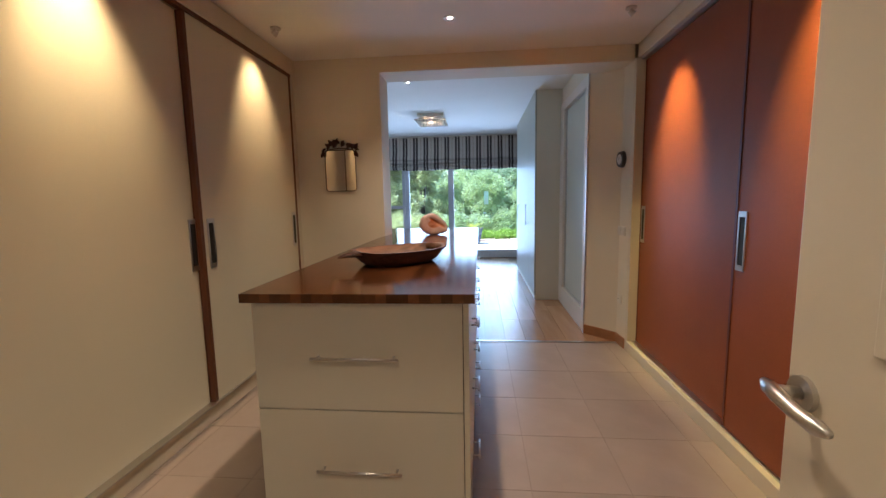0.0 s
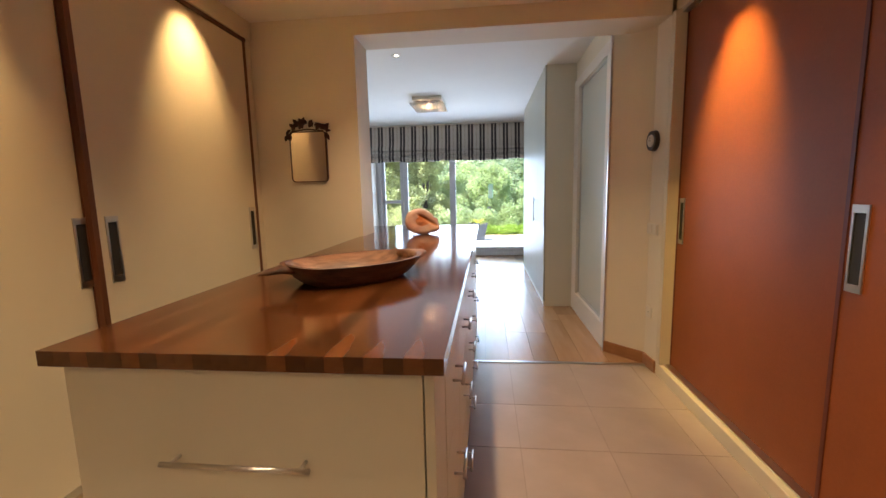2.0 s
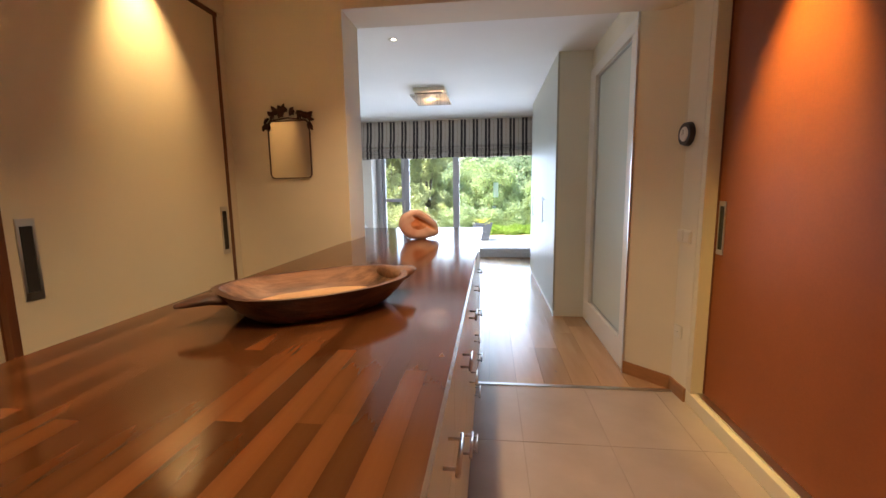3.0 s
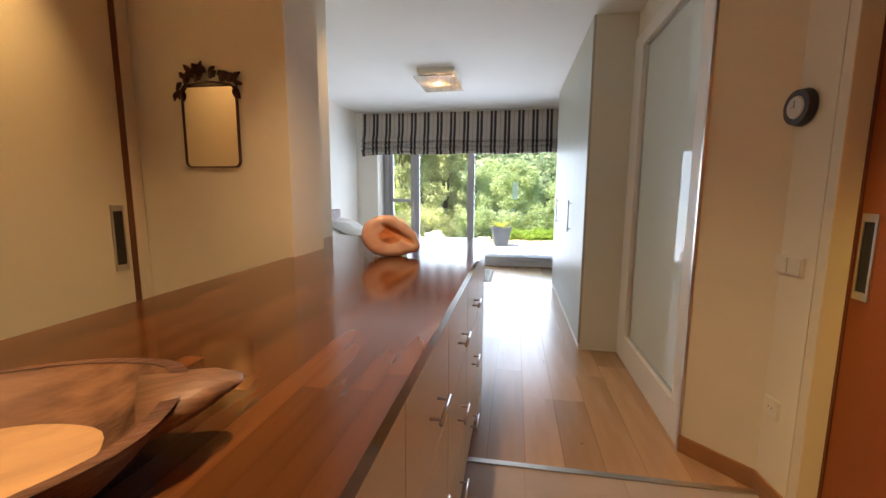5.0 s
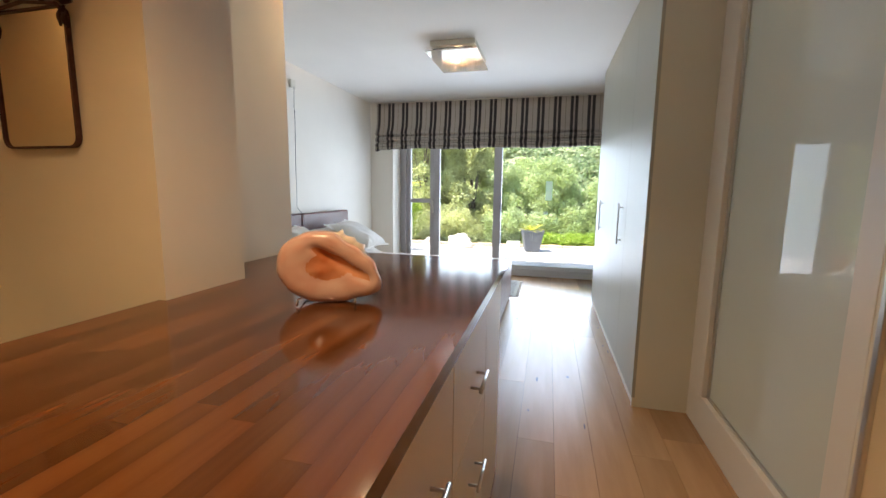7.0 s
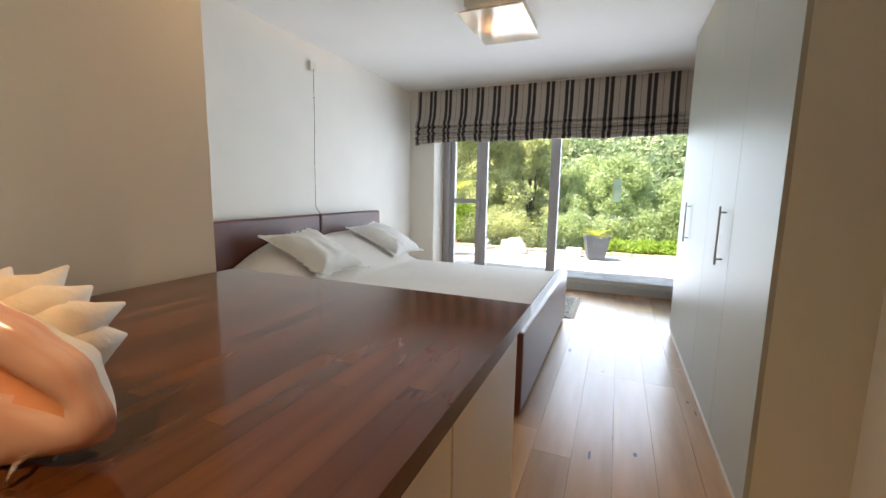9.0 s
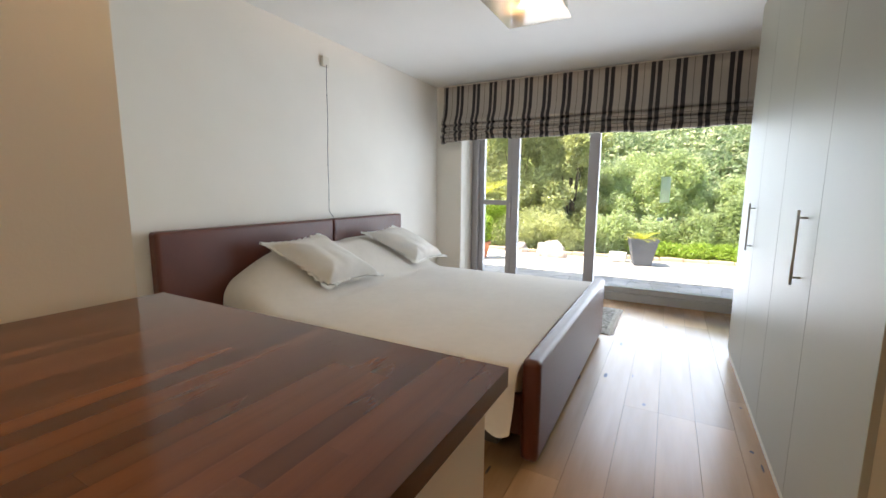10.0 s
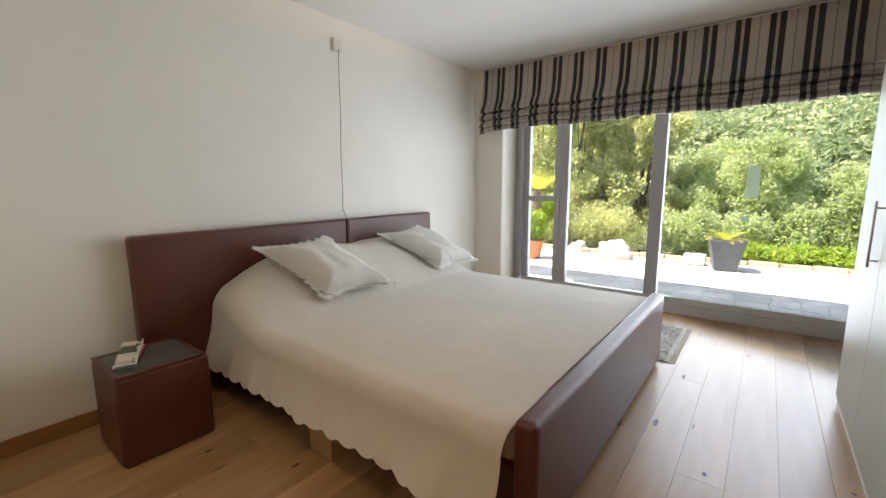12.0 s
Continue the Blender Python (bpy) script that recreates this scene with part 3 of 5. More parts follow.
def helmet_shell():
    s = thing("helmet_shell", 0.310, 6.160, CT, "large pink helmet shell with an orange mouth standing on the worktop", "seashell", rz=26)
    s.scale = (1.16, 1.0, 0.97)
    nu, nv = 64, 30
    ctrl = [0.112, 0.090, 0.084, 0.104, 0.113, 0.121, 0.118, 0.112, 0.106, 0.101, 0.110, 0.140]

    def outline(a):
        u = (a / (2 * math.pi) * 12) % 12
        k = int(u)
        t = (u - k) ** 2 * (3 - 2 * (u - k))
        return ctrl[k] * (1 - t) + ctrl[(k + 1) % 12] * t

    ca_, sa_ = math.cos(radians(-36)), math.sin(radians(-36))

    def front(x, z):
        """Depth of the dished front face, and how far from the slit it lies."""
        dx, dz = x - 0.030, z - 0.012
        u, v = dx * ca_ + dz * sa_, -dx * sa_ + dz * ca_
        slit = math.exp(-(v / 0.013) ** 2) * max(0, 1 - abs(u / 0.094) ** 4)
        dish = math.exp(-((x + 0.004) / 0.060) ** 2 - ((z - 0.002) / 0.048) ** 2)
        bump = math.exp(-((x + 0.020) / 0.022) ** 2 - ((z + 0.004) / 0.018) ** 2)
        return 0.014 * slit + 0.014 * dish - 0.010 * bump, (x + 0.002) ** 2 / 0.062 ** 2 + (z - 0.004) ** 2 / 0.046 ** 2, slit

    lip, mouth, back = bmesh.new(), bmesh.new(), bmesh.new()

    def ring_point(bm, sgn, t, a):
        r = outline(a) * t
        x, z = r * math.cos(a), r * math.sin(a)
        edge = (1 - t ** 6) ** 0.5 if t < 1 else 0
        if sgn < 0:
            d, q, sl = front(x, z)
            y = -0.030 * edge - 0.012 + d
        else:
            y = 0.105 * (1 - t ** 2.4) + 0.010 * math.sin(5 * a) * t * (1 - t) * 4 - 0.012
        return bm.verts.new((x, y, 0.101 + z))

    cache = {}

    def vert(bm, sgn, j, i):
        key = (id(bm), sgn, j, i % nu)
        if key not in cache:
            cache[key] = ring_point(bm, sgn, j / nv, 2 * math.pi * (i % nu) / nu)
        return cache[key]

    for j in range(1, nv):
        for i in range(nu):
            a = 2 * math.pi * (i + 0.5) / nu
            rr = outline(a) * (j + 0.5) / nv
            d, q, sl = front(rr * math.cos(a), rr * math.sin(a))
            bm = mouth if q < 0.62 or sl > 0.45 else lip
            bm.faces.new([vert(bm, -1, *k) for k in ((j, i), (j, i + 1), (j + 1, i + 1), (j + 1, i))])
            back.faces.new([vert(back, 1, *k) for k in ((j, i), (j + 1, i), (j + 1, i + 1), (j, i + 1))])
    for bm, sgn in ((mouth, -1), (back, 1)):
        bm.faces.new([vert(bm, sgn, 1, i) for i in range(nu)])
    for bm in (lip, mouth, back):
        bmesh.ops.recalc_face_normals(bm, faces=bm.faces)
    part("lip", lip, SHELL, s, "glossy pink shell lip", smooth=True)
    part("mouth", mouth, SHELL_IN, s, "deep orange hollow with a slanting slit", smooth=True)
    part("back", back, SHELL_BACK, s, "cream rounded back", smooth=True)
    for deg, ln in ((6, 0.4), (29, 0.9), (50, 0.5), (72, 1.0), (103, 0.7), (136, 0.6)):
        # pointed spikes that lean back from behind the lip
        a = radians(deg)
        bm = bmesh.new()
        c_, s_ = math.cos(a), math.sin(a)
        tip = 0.086 + 0.014 * ln
        add_sweep(bm, [(0.055 * c_, 0.020, 0.105 + 0.050 * s_), (0.074 * c_, 0.040, 0.105 + 0.070 * s_), (0.084 * c_, 0.052 + 0.008 * ln, 0.105 + 0.080 * s_), (tip * c_, 0.062 + 0.020 * ln, 0.104 + tip * s_)], [0.046, 0.034, 0.016, 0.002], 12, 0.8)
        part("knob", bm, SHELL_BACK, s, "pale pointed spike on the shell's back", smooth=True)
    st = bmesh.new()
    add_sweep(st, [(-0.07, -0.055, 0.004), (-0.07, -0.045, 0.018), (-0.06, 0.03, 0.008), (0.05, 0.03, 0.008), (0.06, -0.045, 0.018), (0.06, -0.055, 0.004)], [0.003] * 6, 6)
    part("stand", st, CHROME, s, "small wire stand", smooth=True)


helmet_shell()

# ---- mirror with flowers ----
def flower_mirror():
    m = thing("wall_mirror", -0.503, W1, 1.64, "small rectangular mirror with a bronze rose garland on the cream wall", "mirror")
    w, h, r = 0.143, 0.185, 0.03
    def loop(w, h, r):
        pts = []
        for cx, cz, a0 in ((w - r, h - r, 0), (-w + r, h - r, 90), (-w + r, -h + r, 180), (w - r, -h + r, 270)):
            for k in range(6):
                a = radians(a0 + 18 * k)
                pts.append((cx + r * math.cos(a), cz + r * math.sin(a)))
        return pts
    bm = bmesh.new()
    outer, inner = loop(w, h, r), loop(w - 0.0055, h - 0.0055, r - 0.005)
    vs = [[bm.verts.new((x, y, z)) for x, z in lp] for lp, y in ((outer, -0.002), (outer, -0.015), (inner, -0.016), (inner, -0.008))]
    n = len(outer)
    for a, b in zip(vs, vs[1:]):
        for k in range(n):
            bm.faces.new((a[k], a[(k + 1) % n], b[(k + 1) % n], b[k]))
    bmesh.ops.recalc_face_normals(bm, faces=bm.faces)
    part("frame", bm, BRONZE, m, "thin bronze frame")
    bm = bmesh.new()
    bm.faces.new([bm.verts.new((x, -0.010, z)) for x, z in inner][::-1])
    bmesh.ops.recalc_face_normals(bm, faces=bm.faces)
    for f in bm.faces:
        if f.normal.y > 0:
            f.normal_flip()
    part("mirror_pane", bm, MIRROR, m, "clear mirror glass")
    # garland: roses with petals, and leaves
    rnd = random.Random(4)

    def leaf(bm, c, ang, ln, wd, tilt):
        mt = Matrix.Translation(c) @ Matrix.Rotation(ang, 4, "Y") @ Matrix.Rotation(tilt, 4, "X")
        rows = 6
        prev = None
        for k in range(rows + 1):
            t = k / rows
            ww = wd * math.sin(math.pi * min(1, t * 0.96 + 0.02)) ** 0.8
            p = [bm.verts.new(mt @ Vector((s * ww, -0.010 * math.sin(t * 3) + 0.006 * abs(s), t * ln))) for s in (-1, 0, 1)]
            if prev:
                for q in range(2):
                    bm.faces.new((prev[q], prev[q + 1], p[q + 1], p[q]))
            prev = p

    for cx, cz, rr in ((-0.045, 0.222, 0.026), (0.030, 0.232, 0.024), (0.080, 0.208, 0.020), (-0.105, 0.205, 0.018)):
        bm = bmesh.new()
        for k in range(9):
            a = k * 2.4
            rad = rr * (0.3 + 0.09 * k)
            bmesh.ops.create_uvsphere(bm, u_segments=10, v_segments=6, radius=1, matrix=Matrix.Translation((cx + rad * 0.6 * math.cos(a), -0.03 + 0.0015 * k, cz + rad * 0.6 * math.sin(a))) @ Matrix.Rotation(a, 4, "Y") @ Matrix.Diagonal((rr * 0.30, rr * 0.22, rr * 0.52, 1)))
        part("rose", bm, BRONZE, m, "bronze rose", smooth=True)
    for k in range(22):
        # leaves fan out from the middle, the outer ones hanging down over the corners
        t = rnd.uniform(-1, 1) if k % 3 else (-1 + 2 * k / 21)
        cx = 0.135 * t
        cz = 0.190 + 0.045 * (1 - t * t)
        ang = 1.75 * t + rnd.uniform(-0.75, 0.75)
        bm = bmesh.new()
        leaf(bm, (cx, -0.020 - rnd.random() * 0.012, cz), ang, 0.036 + 0.026 * rnd.random(), 0.011 + 0.005 * rnd.random(), rnd.uniform(-0.4, 0.5))
        bmesh.ops.solidify(bm, geom=list(bm.faces), thickness=0.002)
        part("leaf", bm, BRONZE, m, "bronze leaf", smooth=True)
    bm = bmesh.new()
    add_sweep(bm, [(-0.150, -0.016, 0.150), (-0.12, -0.018, 0.185), (0, -0.018, 0.200), (0.12, -0.018, 0.185), (0.150, -0.016, 0.150)], [0.005] * 5, 8)
    part("stem", bm, BRONZE, m, "bronze stem", smooth=True)
    for s in (-1, 1):
        for dz, an in ((0.0, 2.8), (0.01, 3.3)):
            bm = bmesh.new()
            leaf(bm, (s * 0.150, -0.022, 0.168 + dz), an * s, 0.055, 0.013, 0.1)
            bmesh.ops.solidify(bm, geom=list(bm.faces), thickness=0.002)
            part("leaf", bm, BRONZE, m, "bronze leaf", smooth=True)


flower_mirror()

# ---- clock, switch, socket on the side wall ----
SIDE_A = math.atan2(6.215 - 6.03, 2.020 - 2.036) - math.pi / 2
ck = thing("wall_clock", 2.0185, 6.180, 1.688, "small round dark wall clock on the cream wall", "clock", rz=math.degrees(SIDE_A))
bm = add_tube(bmesh.new(), (0, 0, 0), (-0.030, 0, 0), 0.074, 0.068, 40)
part("case", bm, BLACK, ck, "dark round case", smooth=False)
bm = bmesh.new()
bmesh.ops.create_cone(bm, cap_ends=True, segments=40, radius1=0.046, radius2=0.040, depth=0.008, matrix=Matrix.Translation((-0.032, 0, 0)) @ Matrix.Rotation(-math.pi / 2, 4, "Y"))
part("dial", bm, DIAL, ck, "pale round dial")
bm = boxb(-0.038, -0.036, -0.004, 0.018, -0.001, 0.001)
add_box(bm, -0.038, -0.036, -0.001, 0.001, 0.001, 0.026)
part("clock_hand", bm, BLACK, ck, "black clock hands")


def wall_plate(name, y, z, w, h, label, category, gang=2, sock=False):
    p = thing(name, 2.0275 - (y - 6.12) * 0.0865, y, z, label, category, rz=math.degrees(SIDE_A))
    part("plate", boxb(-0.010, 0.0, -w / 2, w / 2, -h / 2, h / 2, bevel=0.003), PLASTIC, p)
    for k in range(gang):
        c = -w / 2 + w * (k + 0.5) / gang
        if sock:
            part("socket_well", add_tube(bmesh.new(), (-0.0125, c, 0), (-0.009, c, 0), 0.020, seg=24), PLASTIC, p)
            for s in (-1, 1):
                part("pin_hole", add_tube(bmesh.new(), (-0.0135, c + s * 0.0095, 0), (-0.012, c + s * 0.0095, 0), 0.003, seg=10), DARK, p)
        else:
            part("rocker", boxb(-0.016, -0.009, c - w / gang / 2 + 0.006, c + w / gang / 2 - 0.006, -h / 2 + 0.008, h / 2 - 0.008, bevel=0.002), PLASTIC, p)
    return p


wall_plate("light_switch", 6.15, 1.055, 0.15, 0.082, "cream double light switch below the clock", "switch")
wall_plate("wall_socket", 6.155, 0.43, 0.085, 0.082, "cream wall socket above the skirting", "socket", gang=1, sock=True)

# ---- open panelled door beside the entrance ----
dr = thing("panelled_door", 1.262, 2.20, 0, "cream panelled room door standing open with a satin lever handle", "door")
DW = 0.82


def dbox(*b, **k):
    return boxb(*b, **k)


part("leaf", dbox(0, 0.04, 0, DW, 0.008, 2.05, bevel=0.003), CREAM_FRAME, dr)
for z0, z1 in ((0.20, 0.92), (1.16, 1.90)):
    bm = bmesh.new()
    for b in ((-0.009, 0, 0.15, 0.175, z0, z1), (-0.009, 0, DW - 0.175, DW - 0.15, z0, z1), (-0.009, 0, 0.175, DW - 0.175, z0, z0 + 0.025), (-0.009, 0, 0.175, DW - 0.175, z1 - 0.025, z1)):
        add_box(bm, *b, bevel=0.003)
    part("moulding", bm, CREAM_FRAME, dr)
lh = part("door_handle", add_tube(bmesh.new(), (-0.009, DW - 0.038, 1.055), (0.0, DW - 0.038, 1.055), 0.028, seg=32), STEEL, dr, "satin steel lever handle", smooth=False)
bm = bmesh.new()
hy = DW - 0.038
add_tube(bm, (-0.008, hy, 1.055), (-0.052, hy, 1.060), 0.0105, seg=16)
add_sweep(bm, [(-0.052, hy + 0.018, 1.068), (-0.054, hy + 0.002, 1.065), (-0.058, hy - 0.025, 1.062), (-0.056, hy - 0.060, 1.053), (-0.052, hy - 0.095, 1.049), (-0.050, hy - 0.112, 1.050)], [0.006, 0.012, 0.0125, 0.011, 0.012, 0.006], 14, 1.0)
part("lever", bm, STEEL, lh, smooth=True)

# ---- ceiling spots ----
for sx, sy in SPOTS:
    sp = thing("ceiling_spotlight", sx, sy, DR_CEIL, "small adjustable satin spotlight on the dressing room ceiling", "spotlight", "dressing room spotlights")
    aim = -1 if sx < 0 else 1
    part("base", add_tube(bmesh.new(), (0, 0, 0), (0, 0, -0.008), 0.036, seg=28), STEEL, sp)
    part("stem", add_tube(bmesh.new(), (0, 0, -0.008), (aim * 0.006, 0, -0.026), 0.009, seg=12), STEEL, sp)
    part("head", add_tube(bmesh.new(), (-aim * 0.010, 0, -0.022), (aim * 0.018, 0, -0.046), 0.015, 0.024, seg=20), STEEL, sp)
GLOW = emitter("lamp_glow", (1.0, 0.86, 0.66), 8.0)
# the fixture at y 1.87 is unseen, added to go with its extra lamp
for sx, sy, sz in ((0.55, 5.33, DR_CEIL), (0.55, 3.6, DR_CEIL), (0.55, 1.87, DR_CEIL), (-0.08, 7.27, BR_CEIL)):
    sp = thing("recessed_downlight", sx, sy, sz, "round recessed downlight with a white ring in the ceiling", "downlight", "recessed downlights")
    bm = bmesh.new()
    rings = [[bm.verts.new((r * math.cos(2 * math.pi * k / 32), r * math.sin(2 * math.pi * k / 32), z)) for k in range(32)] for r, z in ((0.045, -0.001), (0.044, -0.006), (0.034, -0.006), (0.026, -0.002))]
    for a, b in zip(rings, rings[1:]):
        for k in range(32):
            bm.faces.new((a[k], a[(k + 1) % 32], b[(k + 1) % 32], b[k]))
    part("ring", bm, PLASTIC, sp, "white ring", smooth=True)
    part("bulb", add_tube(bmesh.new(), (0.006, 0, -0.001), (0.006, 0, -0.003), 0.014, seg=20), GLOW, sp, "lit bulb face")

# ---- bedroom ceiling lamp ----
CRYSTAL = pane_material("crystal_glass", (0.96, 0.94, 0.90), 1.5, 0.08)
SHEET = mat("etched_lamp_glass", (0.85, 0.82, 0.76), 0.2)
SHEET.node_tree.nodes["Principled BSDF"].inputs["Transmission Weight"].default_value = 0.9
SHEET.node_tree.nodes["Principled BSDF"].inputs["Roughness"].default_value = 0.06
_t2 = SHEET.node_tree.nodes.new("ShaderNodeBsdfTranslucent")
_t2.inputs[0].default_value = (0.95, 0.85, 0.68, 1)
_m2 = SHEET.node_tree.nodes.new("ShaderNodeMixShader")
_m2.inputs[0].default_value = 0.20
SHEET.node_tree.links.new(SHEET.node_tree.nodes["Principled BSDF"].outputs[0], _m2.inputs[1])
SHEET.node_tree.links.new(_t2.outputs[0], _m2.inputs[2])
SHEET.node_tree.links.new(_m2.outputs[0], SHEET.node_tree.nodes["Material Output"].inputs[0])
BULB = emitter("warm_bulb", (1.0, 0.62, 0.30), 14.0)
cl = thing("crystal_ceiling_lamp", -0.03, 9.36, BR_CEIL, "square glass and chrome ceiling lamp, lit, on the bedroom ceiling", "ceiling lamp")
part("back_plate", boxb(-0.20, 0.22, -0.33, 0.33, -0.045, 0.0, bevel=0.004), PLASTIC, cl, "pale metal back plate")
part("glass_sheet", boxb(-0.245, 0.245, -0.36, 0.36, -0.098, -0.090, bevel=0.002), SHEET, cl, "clear glass sheet with bevelled edge")
part("glass_sheet_upper", boxb(-0.19, 0.19, -0.30, 0.30, -0.064, -0.060), CRYSTAL, cl, "inner glass sheet")
rnd = random.Random(9)
for i in range(3):
    for j in range(4):
        px, py = -0.13 + 0.13 * i, -0.22 + 0.147 * j
        bm = add_tube(bmesh.new(), (px, py, -0.036), (px, py, -0.088), 0.013, 0.018, 10)
        part("crystal", bm, CRYSTAL, cl, "glass crystal")
        bm = bmesh.new()
        bmesh.ops.create_uvsphere(bm, u_segments=10, v_segments=8, radius=0.011, matrix=Matrix.Translation((px + 0.035, py + 0.03, -0.050)))
        part("bulb", bm, BULB, cl, "lit halogen bulb", smooth=True)
for px in (-0.17, 0.17):
    for py in (-0.27, 0.27):
        part("pin", add_tube(bmesh.new(), (px, py, -0.036), (px, py, -0.106), 0.006, seg=10), CHROME, cl, "chrome pin")

# ---- fitted cupboards ----
CX, CY0, CY1 = 1.465, 7.835, 10.42
cb = thing("fitted_cupboard", CX, 9.1, 0, "tall off-white fitted cupboards reaching the ceiling", "cupboard")
part("side_panel", local(boxb(CX + 0.004, 2.09, CY0 + 0.002, CY0 + 0.022, 0, BR_CEIL - 0.003, bevel=0.001), CX, 9.1, 0), DRAWER, cb)
part("body", local(boxb(CX + 0.022, 2.09, CY0 + 0.023, CY1 - 0.001, 0.0, BR_CEIL - 0.003), CX, 9.1, 0), GAP, cb)
part("plinth", local(boxb(CX + 0.012, CX + 0.021, CY0 + 0.023, CY1, 0.0, 0.055), CX, 9.1, 0), DRAWER, cb)
seams = [CY0, 8.482, 9.128, 9.774, CY1]
for i, (a, b) in enumerate(zip(seams, seams[1:])):
    # door fronts take the darkened lacquer, the side panel keeps the pale one
    d = part("door", local(boxb(CX, CX + 0.020, a + 0.001, b - 0.001, 0.06, BR_CEIL - 0.006, bevel=0.0015), CX, 9.1, 0), WHITE_LAC_DIM, cb)
    if i in (1, 3):
        h = bar_handle(d, (CX, a + (0.150 if i == 1 else 0.085), 1.11), 0.32, (0, 0, 1), (-1, 0, 0), post=0.80)
        h.data.transform(Matrix.Translation((-CX, -9.1, 0)))

# ---- window ----
wd = thing("sliding_window", 0.2, 11.87, 0, "wide grey-framed sliding terrace door with a narrow transomed leaf", "window")


def wbox(name, x0, x1, z0, z1, y0=11.86, y1=11.93, m=ALU, parent=wd, lab="", bev=0.004):
    return part(name, local(boxb(x0, x1, y0, y1, z0, z1, bevel=bev), 0.2, 11.87, 0), m, parent, lab)


wbox("bottom_track", -1.55, 1.945, 0.0, 0.10, 11.84, 11.97, ALU_LIGHT)
wbox("bottom_rail", -1.46, 1.945, 0.102, 0.165, 11.87, 11.93, ALU_LIGHT)
wbox("top_rail", -1.55, 1.945, 2.28, 2.355)
wbox("frame", -1.55, -1.49, 0.102, 2.278, 11.84, 11.96, ALU)
wbox("frame", -1.485, -1.44, 0.167, 2.278, 11.80, 11.90, ALU)
wbox("stile", -1.435, -1.37, 0.167, 2.278)
wbox("stile", -1.03, -0.96, 0.167, 2.278)
wbox("stile", -0.955, -0.865, 0.167, 2.278, 11.85, 11.92)
wbox("mullion", 0.035, 0.160, 0.167, 2.278, 11.84, 11.93)
wbox("transom", -1.368, -1.032, 1.15, 1.215)
wbox("lock", -0.985, -0.965, 0.98, 1.18, 11.835, 11.859, STEEL, lab="slim steel lock", bev=0.002)
for a, b, z0, z1 in ((-1.37, -1.03, 0.167, 1.15), (-1.37, -1.03, 1.215, 2.278), (-0.865, 0.035, 0.167, 2.278), (0.16, 1.945, 0.167, 2.278)):
    p = wbox("pane", a, b, z0, z1, 11.893, 11.899, PANE, lab="clear window pane", bev=0.0)
    p.visible_shadow = False
st = thing("window_sticker", 0.90, 11.892, 1.37, "pale blue translucent strip sticker on the window pane", "sticker")
STICKER = leaf_material("pale_blue_film", (0.72, 0.86, 0.92), (0.74, 0.88, 0.95))
part("strip", boxb(-0.052, 0.050, -0.001, 0.0, -0.15, 0.15), STICKER, st)
part("strip", boxb(-0.066, 0.000, -0.001, 0.0, -0.37, -0.325), STICKER, st)
structure("window_sill_reveal", boxb(-1.556, -1.546, 11.485, 11.84, 0, 2.355), WHITE_FRAME, "white lining of the window reveal", "trim")

# roman blind: striped cloth, gathered at the foot
def roman_blind():
    b = thing("roman_blind", 0.1, 11.42, 2.69, "grey and cream striped roman blind, drawn up and gathered in folds", "blind")
    x0, x1 = -1.78, 1.84
    prof = []
    rnd = random.Random(3)
    # (out, z, cloth length)
    base = [(0.0, 0.0), (-0.004, -0.10), (-0.012, -0.24), (-0.030, -0.36), (-0.070, -0.44), (-0.085, -0.475), (-0.050, -0.490), (-0.028, -0.485), (-0.040, -0.50), (-0.082, -0.525), (-0.092, -0.56), (-0.060, -0.575), (-0.038, -0.572), (-0.070, -0.59), (-0.098, -0.615), (-0.085, -0.645), (-0.055, -0.655), (-0.05, -0.64), (-0.075, -0.66), (-0.088, -0.685), (-0.060, -0.705), (-0.03, -0.69)]
    n = 300
    bm = bmesh.new()
    uv = bm.loops.layers.uv.new("UVMap")
    cols = []
    s = 0.0
    lens = [0.0]
    for (a, c), (d, e) in zip(base, base[1:]):
        s += math.hypot(a - d, c - e)
        lens.append(s)
    total = s
    for i in range(n + 1):
        x = x0 + (x1 - x0) * i / n
        col = []
        for k, (o, z) in enumerate(base):
            t = k / (len(base) - 1)
            wav = 0.010 * math.sin(x * 9.3 + 3 * t) + 0.006 * math.sin(x * 23 + 7 * t) + 0.004 * math.sin(x * 41 + 5)
            sag = 0.016 * math.sin(x * 5.1 + 1) * t + 0.008 * math.sin(x * 13 + 2) * t
            edge = max(0, 1 - abs(x - x0) / 0.10) * 0.028 * t
            col.append(bm.verts.new((x - 0.1 + 0.006 * math.sin(z * 40 + x * 8) * t, o + wav * t * 1.4, z + sag * 0.5 - edge)))
        cols.append((x, col))
    for (xa, a), (xb, c) in zip(cols, cols[1:]):
        for k in range(len(base) - 1):
            f = bm.faces.new((a[k], c[k], c[k + 1], a[k + 1]))
            for lp, (u, v) in zip(f.loops, ((xa, total - lens[k]), (xb, total - lens[k]), (xb, total - lens[k + 1]), (xa, total - lens[k + 1]))):
                lp[uv].uv = (u - x0, v)
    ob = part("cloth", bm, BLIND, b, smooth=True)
    sol = ob.modifiers.new("thickness", "SOLIDIFY")
    sol.thickness = 0.002
    part("head_rail", boxb(x0 - 0.1, x1 - 0.1, 0.004, 0.035, -0.03, 0.012, bevel=0.002), PLASTIC, b)


roman_blind()
structure("trim_cover", boxb(-1.885, -1.79, 11.462, 11.478, 2.15, 2.69, bevel=0.002), WHITE_FRAME, "white cover strip beside the blind", "trim")

